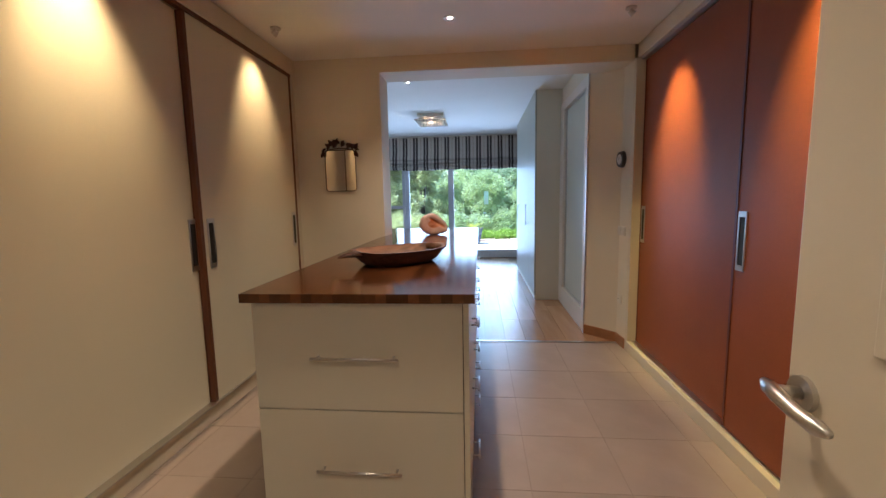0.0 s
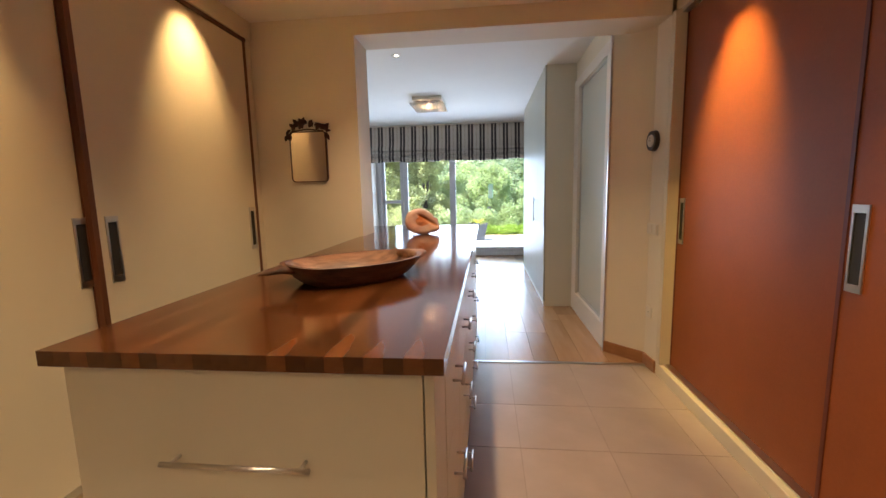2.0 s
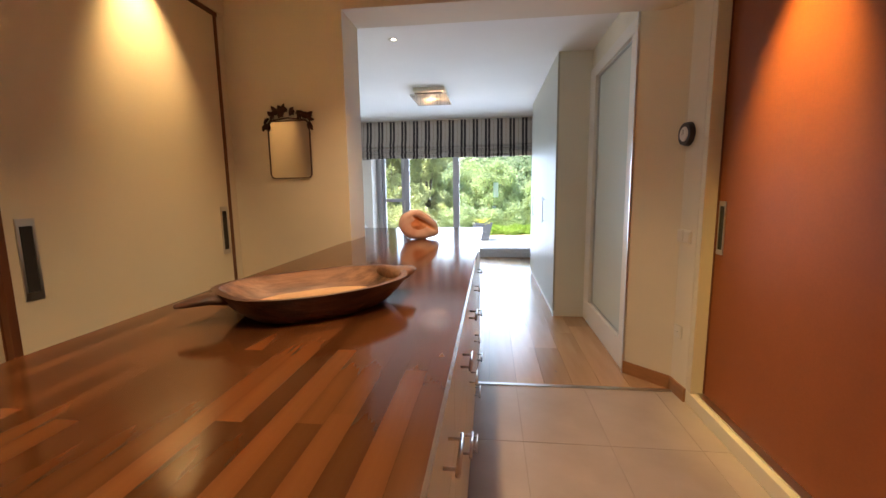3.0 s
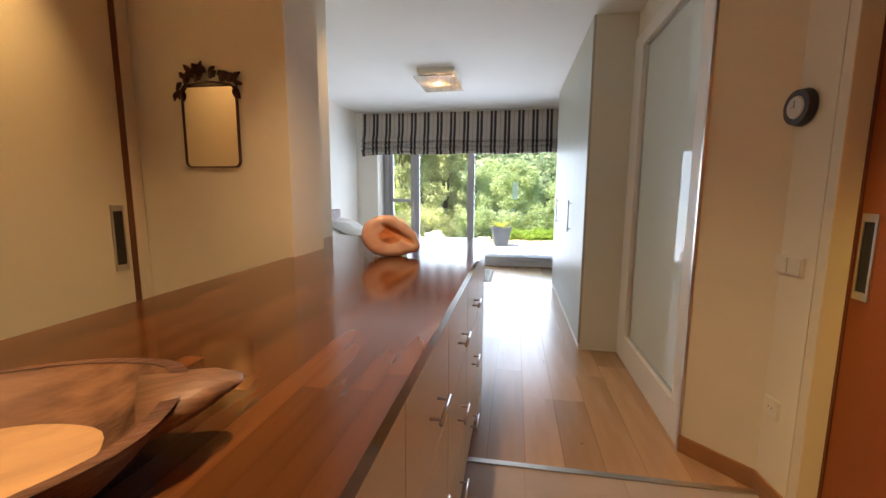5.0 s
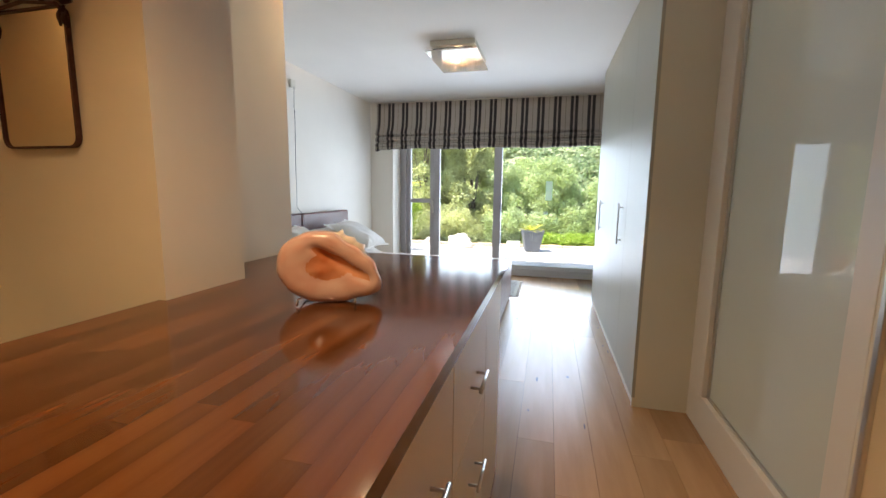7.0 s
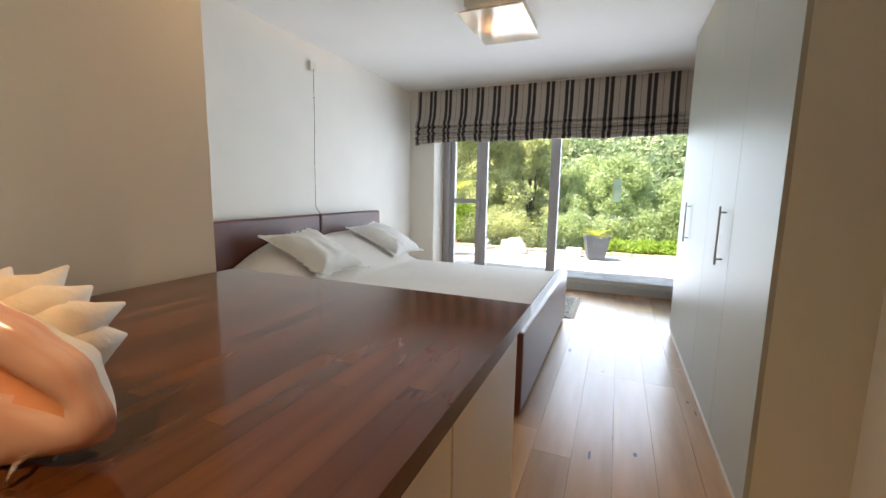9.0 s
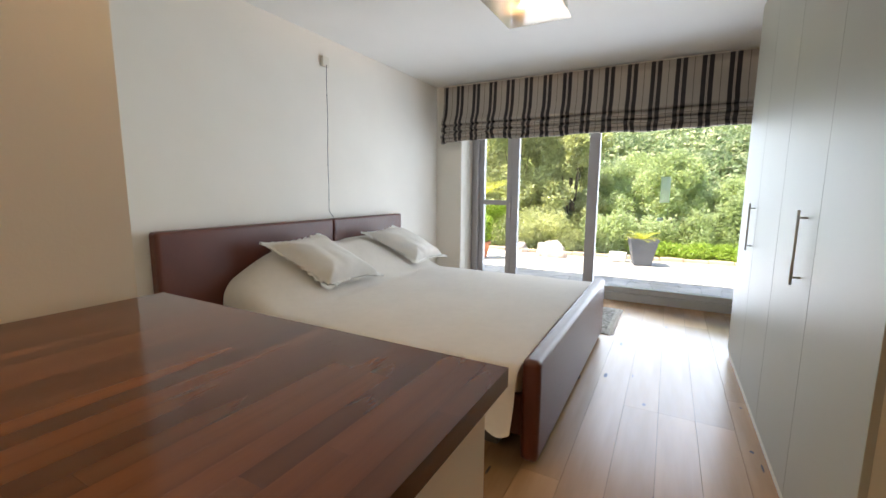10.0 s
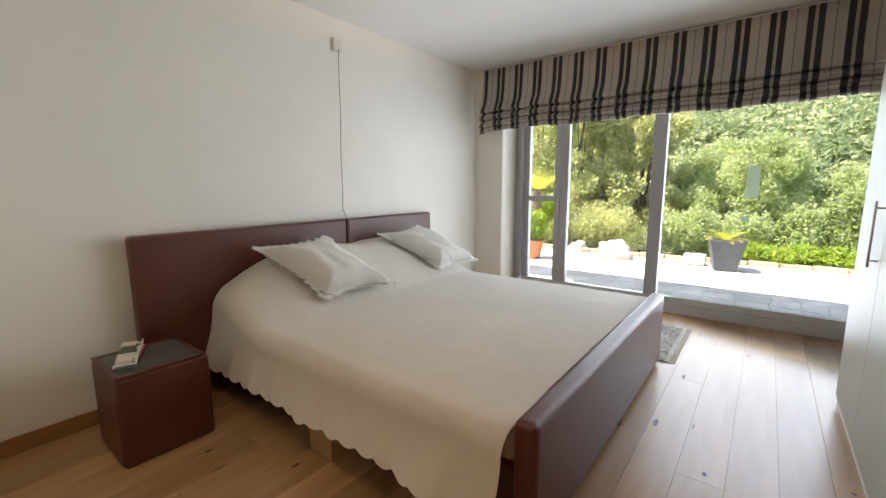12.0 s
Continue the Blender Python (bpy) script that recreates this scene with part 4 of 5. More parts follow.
# ---- bed ----
BX0, BX1, BY0, BY1, BT = -1.81, 0.385, 8.22, 10.44, 0.545
bed = thing("double_bed", -0.7, 9.3, 0, "wide double bed in brown leather with a low padded footboard", "bed")


def bbox(name, *b, m=LEATHER, bev=0.02, seg=4, lab=""):
    return part(name, local(boxb(*b, bevel=bev, seg=seg), -0.7, 9.3, 0), m, bed, lab, smooth=False)


bbox("headboard", -1.907, -1.810, 7.76, 9.306, 0.03, 1.072, bev=0.022, lab="padded brown leather headboard panel")
bbox("headboard", -1.907, -1.810, 9.308, 10.44, 0.03, 1.072, bev=0.022, lab="padded brown leather headboard panel")
bbox("footboard", 0.385, 0.478, 8.22, 10.42, 0.02, BT, bev=0.03, seg=5, lab="padded brown leather footboard")
bbox("side_rail", -1.808, 0.384, 8.26, 8.32, 0.12, 0.34, bev=0.015)
bbox("side_rail", -1.808, 0.384, 10.36, 10.42, 0.12, 0.34, bev=0.015)
bbox("base", -1.80, 0.38, 8.33, 10.35, 0.16, 0.26, m=DARK, bev=0.0)
bbox("mattress", -1.80, 0.38, 8.28, 10.40, 0.262, 0.50, m=PILLOW, bev=0.05, lab="white mattress")
for lx in (-1.6, -0.6, 0.2):
    for ly in (8.36, 10.3):
        bbox("leg", lx - 0.04, lx + 0.04, ly - 0.04, ly + 0.04, 0.0, 0.158, m=BARK, bev=0.005, seg=2)


def spread():
    """A heavy bedspread: flat on top, swelling over hidden pillows, hanging with a scalloped hem."""
    sp = thing("bedspread", -0.7, 9.3, 0.5, "cream quilted bedspread with a scalloped hem over the bed", "bedspread")
    bm = bmesh.new()
    x0, x1 = -1.795, 0.375
    nx, ny, nd = 150, 60, 18

    def top(x, y):
        t = min(1, max(0, (-1.22 - x) / 0.50))
        t = t * t * (3 - 2 * t)
        across = min(1, (y - 8.16) / 0.62, (10.46 - y) / 0.55)
        across = max(0, across)
        mid = 0.42 + 0.58 * math.sin(math.pi / 2 * across)
        gap = 1 - 0.05 * math.exp(-((y - 9.32) / 0.10) ** 2)
        z = 0.520 + 0.36 * t * mid * gap
        z += 0.006 * noise.noise(Vector((x * 2.2, y * 2.2, 0))) + 0.0025 * noise.noise(Vector((x * 9, y * 9, 3)))
        return z

    def hem(x, side):
        s = 0.5 + 0.5 * abs(math.sin(math.pi * (x + 0.03 * side) / 0.115))
        slope = 0.235 if side < 0 else 0.26
        return slope + 0.016 - 0.058 * s ** 0.8 + 0.012 * noise.noise(Vector((x * 2.1, side, 0)))

    RC = 0.085
    rows = []
    for i in range(nx + 1):
        x = x0 + (x1 - x0) * i / nx
        row = []
        # near drape, from the hem up
        for k in range(nd):
            t = k / nd
            zt = top(x, 8.16)
            z = hem(x, -1) + (zt - RC - 0.022 - hem(x, -1)) * t
            fold = (1 - t) * (0.020 * math.sin(x * 7.5 + 1.2) + 0.012 * math.sin(x * 17 + 0.5)) + (1 - t) * 0.010 * noise.noise(Vector((x * 5, z * 5, 1)))
            flare = 0.065 * (1 - t) ** 1.7
            row.append((x, 8.159 - flare - abs(fold) * 0.9 - fold * 0.4, z))
        for k in range(ny + 1):
            y = 8.16 + (10.46 - 8.16) * (1 - math.cos(math.pi * k / ny)) / 2
            zt = top(x, y)
            e = min(y - 8.16, 10.46 - y)
            if e < RC:
                zt -= RC - math.sqrt(max(0, RC ** 2 - (RC - e) ** 2))
            if e < 0.6:
                zt -= 0.022 * (1 - e / 0.6) ** 2
            row.append((x, y, zt))
        for k in range(1, nd + 1):
            t = k / nd
            zt = top(x, 10.46) - RC - 0.022
            z = zt + (hem(x, 1) - zt) * t
            row.append((x, 10.465 + 0.045 * t + 0.015 * t * math.sin(x * 8), z))
        rows.append([(a + 0.7, b - 9.3, c - 0.5) for a, b, c in row])
    bm.free()
    last = len(rows[0]) - 1
    for name, k0, k1, lab in (("hem", 0, 1, "scalloped hem"), ("cloth", 1, last - 1, ""), ("hem", last - 1, last, "scalloped hem")):
        bm = bmesh.new()
        vs = [[bm.verts.new(p) for p in row[k0:k1 + 1]] for row in rows]
        for a, c in zip(vs, vs[1:]):
            for k in range(len(a) - 1):
                bm.faces.new((a[k], c[k], c[k + 1], a[k + 1]))
        so = part(name, bm, LINEN, sp, lab, smooth=True).modifiers.new("thickness", "SOLIDIFY")
        so.thickness = 0.004
        so.offset = -1
        so.use_rim = False


spread()


def pillow(label, front_l, front_r, back_l, back_r, seed):
    fl, fr, bl, br = (Vector(v) for v in (front_l, front_r, back_l, back_r))
    c = (fl + fr + bl + br) / 4
    p = thing("pillow", *c, label, "pillow", "scatter pillows on the bed")
    n = 56
    nrm = (fr - fl).cross(bl - fl).normalized()
    if nrm.z < 0:
        nrm = -nrm
    bm = bmesh.new()

    def grid(sign):
        g = []
        for i in range(n + 1):
            r = []
            for j in range(n + 1):
                u, v = i / n, j / n
                # sides bow in, flanged scalloped edge
                q = (fl * (1 - u) * (1 - v) + fr * u * (1 - v) + bl * (1 - u) * v + br * u * v) - c
                bow = 1 - 0.13 * (math.sin(math.pi * u) * abs(2 * v - 1) ** 4 + math.sin(math.pi * v) * abs(2 * u - 1) ** 4)
                e = min(u, 1 - u, v, 1 - v)
                d = max(0, e - 0.06) / 0.44
                puff = 0.12 * (1 - (1 - min(1, d * 1.25)) ** 2.2) ** 0.8 if d > 0 else 0.0
                cr = 0.011 * noise.noise(Vector((u * 7 + seed, v * 4 + 2 * u, 0))) + 0.018 * noise.noise(Vector((u * 2.5 + seed, v * 2.5, 2)))
                sc = 0.0
                if e < 0.05:
                    w = (u + v) * 9
                    sc = 0.007 * math.sin(w * 2 * math.pi) * (1 - e / 0.05)
                    along = u if min(v, 1 - v) < min(u, 1 - u) else v
                    bow += (0.045 * abs(math.sin(along * 8 * math.pi)) - 0.02) * (1 - e / 0.05)
                h = puff * (1.0 if sign > 0 else 0.35) * sign
                r.append(bm.verts.new(q * bow + nrm * (h + cr * (1 if sign > 0 else 0.3) * min(1, e * 12) + sc + (0.0015 * sign))))
            g.append(r)
        return g

    for sign in (1, -1):
        g = grid(sign)
        for i in range(n):
            for j in range(n):
                q = (g[i][j], g[i + 1][j], g[i + 1][j + 1], g[i][j + 1])
                bm.faces.new(q if sign > 0 else q[::-1])
    bmesh.ops.remove_doubles(bm, verts=bm.verts, dist=0.0032)
    bmesh.ops.recalc_face_normals(bm, faces=bm.faces)
    part("cover", bm, PILLOW, p, smooth=True)


pillow("white linen scatter pillow with a scalloped edge near the nightstand", (-1.30, 8.68, 0.585), (-1.24, 9.33, 0.585), (-1.68, 8.38, 0.955), (-1.68, 9.00, 0.975), 1)
pillow("white linen scatter pillow with a scalloped edge near the window", (-1.30, 9.95, 0.585), (-1.22, 10.50, 0.60), (-1.66, 9.50, 0.94), (-1.68, 10.10, 0.97), 5)

# ---- nightstand and model car ----
ns = thing("nightstand", -1.655, 7.74, 0, "brown leather cube nightstand with a grey glass top", "nightstand")
part("body", local(boxb(-1.712, -1.300, 7.50, 7.92, 0.0, 0.459, bevel=0.022, seg=4), -1.655, 7.74, 0), LEATHER, ns)
bm = bmesh.new()
for b in ((-1.710, -1.302, 7.502, 7.525, 0.460, 0.470), (-1.710, -1.302, 7.880, 7.903, 0.460, 0.470), (-1.710, -1.687, 7.525, 7.880, 0.460, 0.470), (-1.325, -1.302, 7.525, 7.880, 0.460, 0.470)):
    add_box(bm, *b, bevel=0.004)
part("top_rim", local(bm, -1.655, 7.74, 0), LEATHER, ns)
part("glass_top", local(boxb(-1.686, -1.326, 7.526, 7.879, 0.4605, 0.4655), -1.655, 7.74, 0), NS_GLASS, ns, "grey glass top")


def toy_car():
    c = thing("model_car", -1.515, 7.625, 0.466, "cream and red vintage model car on the nightstand", "toy car", rz=-24)
    c.scale = (1.0, 1.05, 1.4)
    cream, red = mat("model_cream", (0.62, 0.56, 0.44), 0.3), mat("model_red", (0.32, 0.03, 0.02), 0.3)

    def hull(profile, w, zpow, name, m):
        bm = bmesh.new()
        sec = []
        for x, lo, hi, wd in profile:
            sec.append([bm.verts.new((x, s * wd * f, z)) for s, f, z in ((-1, 0.92, lo), (-1, 1, (lo + hi) / 2), (-1, 0.86, hi - 0.002), (-1, 0.5, hi), (1, 0.5, hi), (1, 0.86, hi - 0.002), (1, 1, (lo + hi) / 2), (1, 0.92, lo))])
        for a, b in zip(sec, sec[1:]):
            for k in range(8):
                bm.faces.new((a[k], a[(k + 1) % 8], b[(k + 1) % 8], b[k]))
        bm.faces.new(sec[0][::-1])
        bm.faces.new(sec[-1])
        bmesh.ops.recalc_face_normals(bm, faces=bm.faces)
        return part(name, bm, m, c)

    hull([(-0.125, 0.020, 0.036, 0.036), (-0.115, 0.010, 0.042, 0.044), (-0.05, 0.008, 0.040, 0.046), (0.03, 0.008, 0.038, 0.046), (0.10, 0.010, 0.036, 0.044), (0.122, 0.014, 0.030, 0.040)], 0, 0, "body", cream)
    hull([(-0.072, 0.038, 0.040, 0.036), (-0.046, 0.038, 0.058, 0.031), (0.008, 0.038, 0.059, 0.031), (0.036, 0.037, 0.040, 0.037)], 0, 0, "window_band", NS_GLASS)
    hull([(-0.052, 0.057, 0.060, 0.031), (-0.020, 0.058, 0.064, 0.033), (0.012, 0.057, 0.060, 0.031)], 0, 0, "roof", cream)
    for s in (-1, 1):
        part("side_flash", boxb(-0.11, 0.06, s * 0.0455 - 0.001, s * 0.0455 + 0.002, 0.016, 0.030), red, c, "red side flash")
        part("tail_fin", boxb(-0.128, -0.06, s * 0.040 - 0.002, s * 0.040 + 0.002, 0.034, 0.050, bevel=0.001), cream, c)
        for wx in (-0.078, 0.075):
            part("wheel", add_tube(bmesh.new(), (wx, s * 0.034, 0.013), (wx, s * 0.047, 0.013), 0.013, seg=18), BLACK, c)
    part("bumper", boxb(0.123, 0.136, -0.048, 0.048, 0.006, 0.022, bevel=0.004), CHROME, c, "chrome bumper")
    for s in (-1, 1):
        part("headlight", add_tube(bmesh.new(), (0.118, s * 0.033, 0.028), (0.126, s * 0.033, 0.028), 0.006, seg=14), CHROME, c)


toy_car()

# box under the bed
sb = thing("wooden_box", -0.66, 8.30, 0, "small plain wooden box under the bed", "box")
part("body", boxb(-0.09, 0.09, -0.15, 0.15, 0.0, 0.15, bevel=0.004), mat("plain_pine", (0.42, 0.25, 0.11), 0.6, vary=0.1, scale=8), sb)

# cord from the wall outlet
wc = thing("hanging_cord", -1.905, 9.36, 2.50, "thin dark cord hanging from a small wall box", "cord")
part("wall_box", boxb(-0.018, 0.012, -0.04, 0.04, -0.045, 0.045, bevel=0.004), PLASTIC, wc, "small white wall box")
bm = bmesh.new()
pts = [(0.016, 0.0 - 0.0035 * math.sin(k * 0.5), -0.03 - k * 0.053) for k in range(30)]
pts = [(x + (0.09 if z < -1.38 else 0.0) * min(1, (-1.38 - z) / 0.05 if z < -1.38 else 0), y - 0.03 * (-z / 1.5), z) for x, y, z in pts]
add_sweep(bm, pts, [0.0026] * len(pts), 6)
part("flex", bm, BLACK, wc, "thin dark flex", smooth=True)
for k in (5, 11, 17, 23):
    bm = bmesh.new()
    bmesh.ops.create_uvsphere(bm, u_segments=8, v_segments=6, radius=0.006, matrix=Matrix.Translation(pts[k]))
    part("bead", bm, BLACK, wc)

# rug beyond the bed
rg = thing("rug", -0.1, 10.98, 0.0, "small grey patterned rug with a pale fringe on the floorboards", "rug")
RUG = mat("rug_wool", (0.20, 0.18, 0.16), 0.95, vary=0.5, scale=28, second=(0.36, 0.34, 0.30), bump=0.8, bump_scale=120)
part("field", boxb(-0.95, 0.60, -0.54, 0.43, 0.0, 0.010, bevel=0.003), RUG, rg)
part("border", boxb(0.60, 0.635, -0.54, 0.43, 0.0, 0.008, bevel=0.002), mat("rug_border", (0.42, 0.39, 0.33), 0.95, vary=0.2, scale=60), rg)
bm = bmesh.new()
for k in range(48):
    y = -0.535 + k * 0.020
    add_box(bm, 0.635, 0.675 + 0.006 * math.sin(k * 2.1), y, y + 0.007, 0.0, 0.004)
part("fringe", bm, PILLOW, rg, "pale fringe")

# ---- terrace and garden ----
def stone_paving():
    bm = bmesh.new()
    rnd = random.Random(21)
    step = 0.30
    pts = {}
    nx, ny = 36, 14
    for i in range(nx + 1):
        for j in range(ny + 1):
            pts[i, j] = (-5.2 + i * step + rnd.uniform(-0.09, 0.09), 12.02 + j * step + rnd.uniform(-0.08, 0.08) * (0 < j))
    for i in range(nx):
        for j in range(ny):
            q = [pts[i, j], pts[i + 1, j], pts[i + 1, j + 1], pts[i, j + 1]]
            cx, cy = sum(p[0] for p in q) / 4, sum(p[1] for p in q) / 4
            if cy > 15.6 + 0.25 * math.sin(cx):
                continue
            k = 0.955
            h = -0.033 + rnd.uniform(-0.002, 0.003)
            t = [bm.verts.new((cx + (x - cx) * k, cy + (y - cy) * k, h)) for x, y in q]
            b = [bm.verts.new((cx + (x - cx) * (k + 0.03), cy + (y - cy) * (k + 0.03), h - 0.02)) for x, y in q]
            bm.faces.new(t)
            for a in range(4):
                bm.faces.new((b[a], b[(a + 1) % 4], t[(a + 1) % 4], t[a]))
    o = structure("pavement", bm, STONE, "pale irregular stone terrace paving", "paving")
    o["kind"] = "stuff"


stone_paving()
structure("terrace_bed", boxb(-5.3, 5.7, 11.98, 15.78, -0.25, -0.040), MORTAR, "mortar bed between the terrace stones", "paving")


def ground_height(x, y):
    z = -0.045
    if y > 16.2:
        z -= min(7.0, (y - 16.2) * 0.42)
    if y > 32:
        z += (y - 32) * 0.47 + 2.5 * noise.noise(Vector((x * 0.03, y * 0.03, 0)))
    return z


bm = bmesh.new()
gx = [-400, -250, -160, -100, -60] + [-40 + 4 * i for i in range(21)] + [60, 100, 160, 250, 400]
gy = [-300, -100, -20, 11.97, 14, 16.2, 18, 20, 22, 25, 28, 32] + [36 + 6 * i for i in range(14)] + [130, 160, 200, 260, 330, 400]
gr = [[bm.verts.new((x, y, min(ground_height(x, y), 75 + 6 * noise.noise(Vector((x * 0.01, 0, 5)))) if y > 11 else -0.045)) for y in gy] for x in gx]
for a, b in zip(gr, gr[1:]):
    for k in range(len(gy) - 1):
        bm.faces.new((a[k], b[k], b[k + 1], a[k + 1]))
g = structure("ground", bm, HILLG, "scrub-covered ground falling away and rising as a wooded hillside", "ground", smooth=True)
structure("floor_slab", boxb(-2.3, 3.0, 0.6, 12.0, -0.20, -0.008), MORTAR, "concrete slab below the floors", "floor")
# unseen roof edge over the terrace's first strip, added to cast its shade
structure("roof_overhang", boxb(-6.0, 6.0, 12.005, 12.62, 2.78, 3.05), PAINT_BED, "unseen roof overhang added to shade the terrace", "roof")
structure("roof", boxb(-2.4, 3.1, 0.5, 12.0, 2.90, 3.05), PAINT_BED, "flat roof above the rooms", "roof")

kb = bmesh.new()
for k in range(22):
    x = -4.6 + k * 0.42
    y = 15.62 + 0.10 * math.sin(x) - 0.05 * x * 0
    add_box(kb, x, x + 0.41, y, y + 0.14, -0.04, 0.035 + 0.006 * math.sin(k * 3), bevel=0.012)
structure("kerb", kb, KERB, "low stone kerb edging the planting", "kerb")


def leaf_cloud(name, centres, count, size, m, parent, seed, label="", flat=0.6):
    """Many small leaves scattered through clumps. centres: (x, y, z, rx, ry, rz)."""
    rnd = np.random.RandomState(seed)
    cs = np.array(centres)
    wts = cs[:, 3] * cs[:, 4] * cs[:, 5]
    pick = rnd.choice(len(cs), count, p=wts / wts.sum())
    d = rnd.normal(size=(count, 3))
    d /= np.linalg.norm(d, axis=1)[:, None]
    rad = rnd.uniform(0.35, 1.08, count)[:, None]
    p = cs[pick, :3] + d * rad * cs[pick, 3:6]
    a = rnd.normal(size=(count, 3)) + d * 0.4
    a /= np.linalg.norm(a, axis=1)[:, None]
    b = np.cross(a, rnd.normal(size=(count, 3)))
    b /= np.linalg.norm(b, axis=1)[:, None]
    s = (size * rnd.uniform(0.6, 1.3, count))[:, None]
    v = np.stack([p - a * s, p + b * s * flat * 0.5, p + a * s, p - b * s * flat * 0.5], axis=1).reshape(-1, 3)
    f = np.arange(count * 4).reshape(-1, 4)
    me = bpy.data.meshes.new(name)
    me.from_pydata(v.tolist(), [], f.tolist())
    me.materials.append(m)
    ob = new(name, me)
    ob.parent = parent
    return tagged(ob, label, kind="stuff")


def tree(x, y, z, h, spread_r, leaves, m, seed, label, size=0.040, low=0.05):
    t = thing("tree", x, y, z, label, "tree")
    rnd = random.Random(seed)
    bm = bmesh.new()
    add_sweep(bm, [(0, 0, -0.2), (0.05, 0, h * 0.25), (rnd.uniform(-0.15, 0.15), 0.05, h * 0.55), (rnd.uniform(-0.2, 0.2), 0, h * 0.8)], [0.06, 0.05, 0.035, 0.015], 8)
    cl = []
    for k in range(96):
        # clumps lie in an egg-shaped crown, thick at the rim
        a = rnd.uniform(0, 2 * math.pi)
        w = rnd.uniform(-1, 1)
        zz = h * (low + (0.96 - low) * (w + 1) / 2)
        r = spread_r * math.sqrt(max(0.05, 1 - (w * 0.88 + 0.12) ** 2)) * rnd.uniform(0.30, 0.90)
        cx, cy = r * math.cos(a), r * math.sin(a)
        q = spread_r * rnd.uniform(0.13, 0.25)
        cl.append((cx, cy, zz, q, q, q * rnd.uniform(0.85, 1.15)))
        if k % 4 == 0:
            add_sweep(bm, [(0, 0, zz * 0.35), (cx * 0.4, cy * 0.4, zz * 0.65), (cx * 0.9, cy * 0.9, zz)], [0.028, 0.016, 0.006], 6)
    part("trunk", bm, BARK, t, "branching trunk", smooth=True)
    leaf_cloud("crown", cl, leaves, size, m, t, seed, "crown of small leaves", 1.0)
    return t


# near shrubs and trees behind the terrace
tree(-2.9, 17.9, -0.8, 5.2, 1.6, 56000, LEAF_A, 1, "pale olive-green tree beyond the terrace", size=0.047)
tree(-1.5, 18.4, -0.9, 4.9, 1.3, 56000, LEAF_A, 2, "pale olive-green tree behind the boulder", size=0.045)
tree(0.9, 18.5, -1.1, 3.45, 1.45, 48000, LEAF_B, 3, "green bushy tree behind the grey planter")
tree(2.4, 19.0, -1.3, 2.9, 1.3, 36000, LEAF_B, 4, "green bushy tree beyond the low hedge")
tree(-0.4, 19.8, -1.5, 3.7, 1.3, 30000, LEAF_B, 5, "green tree between two larger ones")
tree(-4.6, 19.0, -1.2, 5.8, 2.0, 34000, LEAF_A, 6, "tall olive-green tree beyond the terrace corner", size=0.05)
tree(4.8, 19.5, -1.5, 3.2, 1.8, 24000, LEAF_B, 7, "green tree on the falling slope", size=0.05)
tree(0.1, 22.5, -3.0, 5.7, 1.5, 22000, LEAF_B, 8, "darker green tree lower on the slope", size=0.05)
tree(-6.5, 21.0, -2.0, 6.8, 2.4, 22000, LEAF_A, 9, "olive-green tree at the garden's edge", size=0.06)
tree(3.6, 24.0, -3.6, 4.6, 2.5, 24000, LEAF_B, 10, "green tree in the valley", size=0.06)
tree(-3.4, 24.5, -3.4, 7.6, 2.6, 24000, LEAF_A, 11, "olive-green tree in the valley", size=0.06)
hd = thing("hedge", 2.0, 16.2, -0.05, "low bright green hedge behind the kerb", "hedge")
rnd = random.Random(8)
leaf_cloud("leaves", [(-1.5 + 0.16 * k + rnd.uniform(-0.05, 0.05), -0.15 + rnd.uniform(-0.12, 0.2), 0.17 + rnd.uniform(-0.02, 0.06), 0.22, 0.22, 0.18) for k in range(32)], 15000, 0.045, LEAF_C, hd, 11)
hb = thing("shrub", -1.9, 16.3, -0.05, "rounded pale shrub beside the boulder", "shrub")
leaf_cloud("leaves", [(rnd.uniform(-0.9, 0.8), rnd.uniform(-0.3, 0.3), rnd.uniform(0.25, 0.75), 0.34, 0.34, 0.30) for k in range(16)], 12000, 0.04, LEAF_A, hb, 12)
hb = thing("shrub", -3.4, 16.2, -0.05, "green shrub behind the terracotta pot", "shrub")
leaf_cloud("leaves", [(rnd.uniform(-0.6, 0.7), rnd.uniform(-0.3, 0.3), rnd.uniform(0.2, 0.9), 0.32, 0.32, 0.30) for k in range(14)], 9000, 0.045, LEAF_C, hb, 13)
hb = thing("shrub", 0.1, 16.5, -0.15, "dark green shrub behind the planter", "shrub")
leaf_cloud("leaves", [(rnd.uniform(-0.8, 0.8), rnd.uniform(-0.3, 0.3), rnd.uniform(0.1, 0.8), 0.3, 0.3, 0.3) for k in range(14)], 10000, 0.045, LEAF_B, hb, 14)

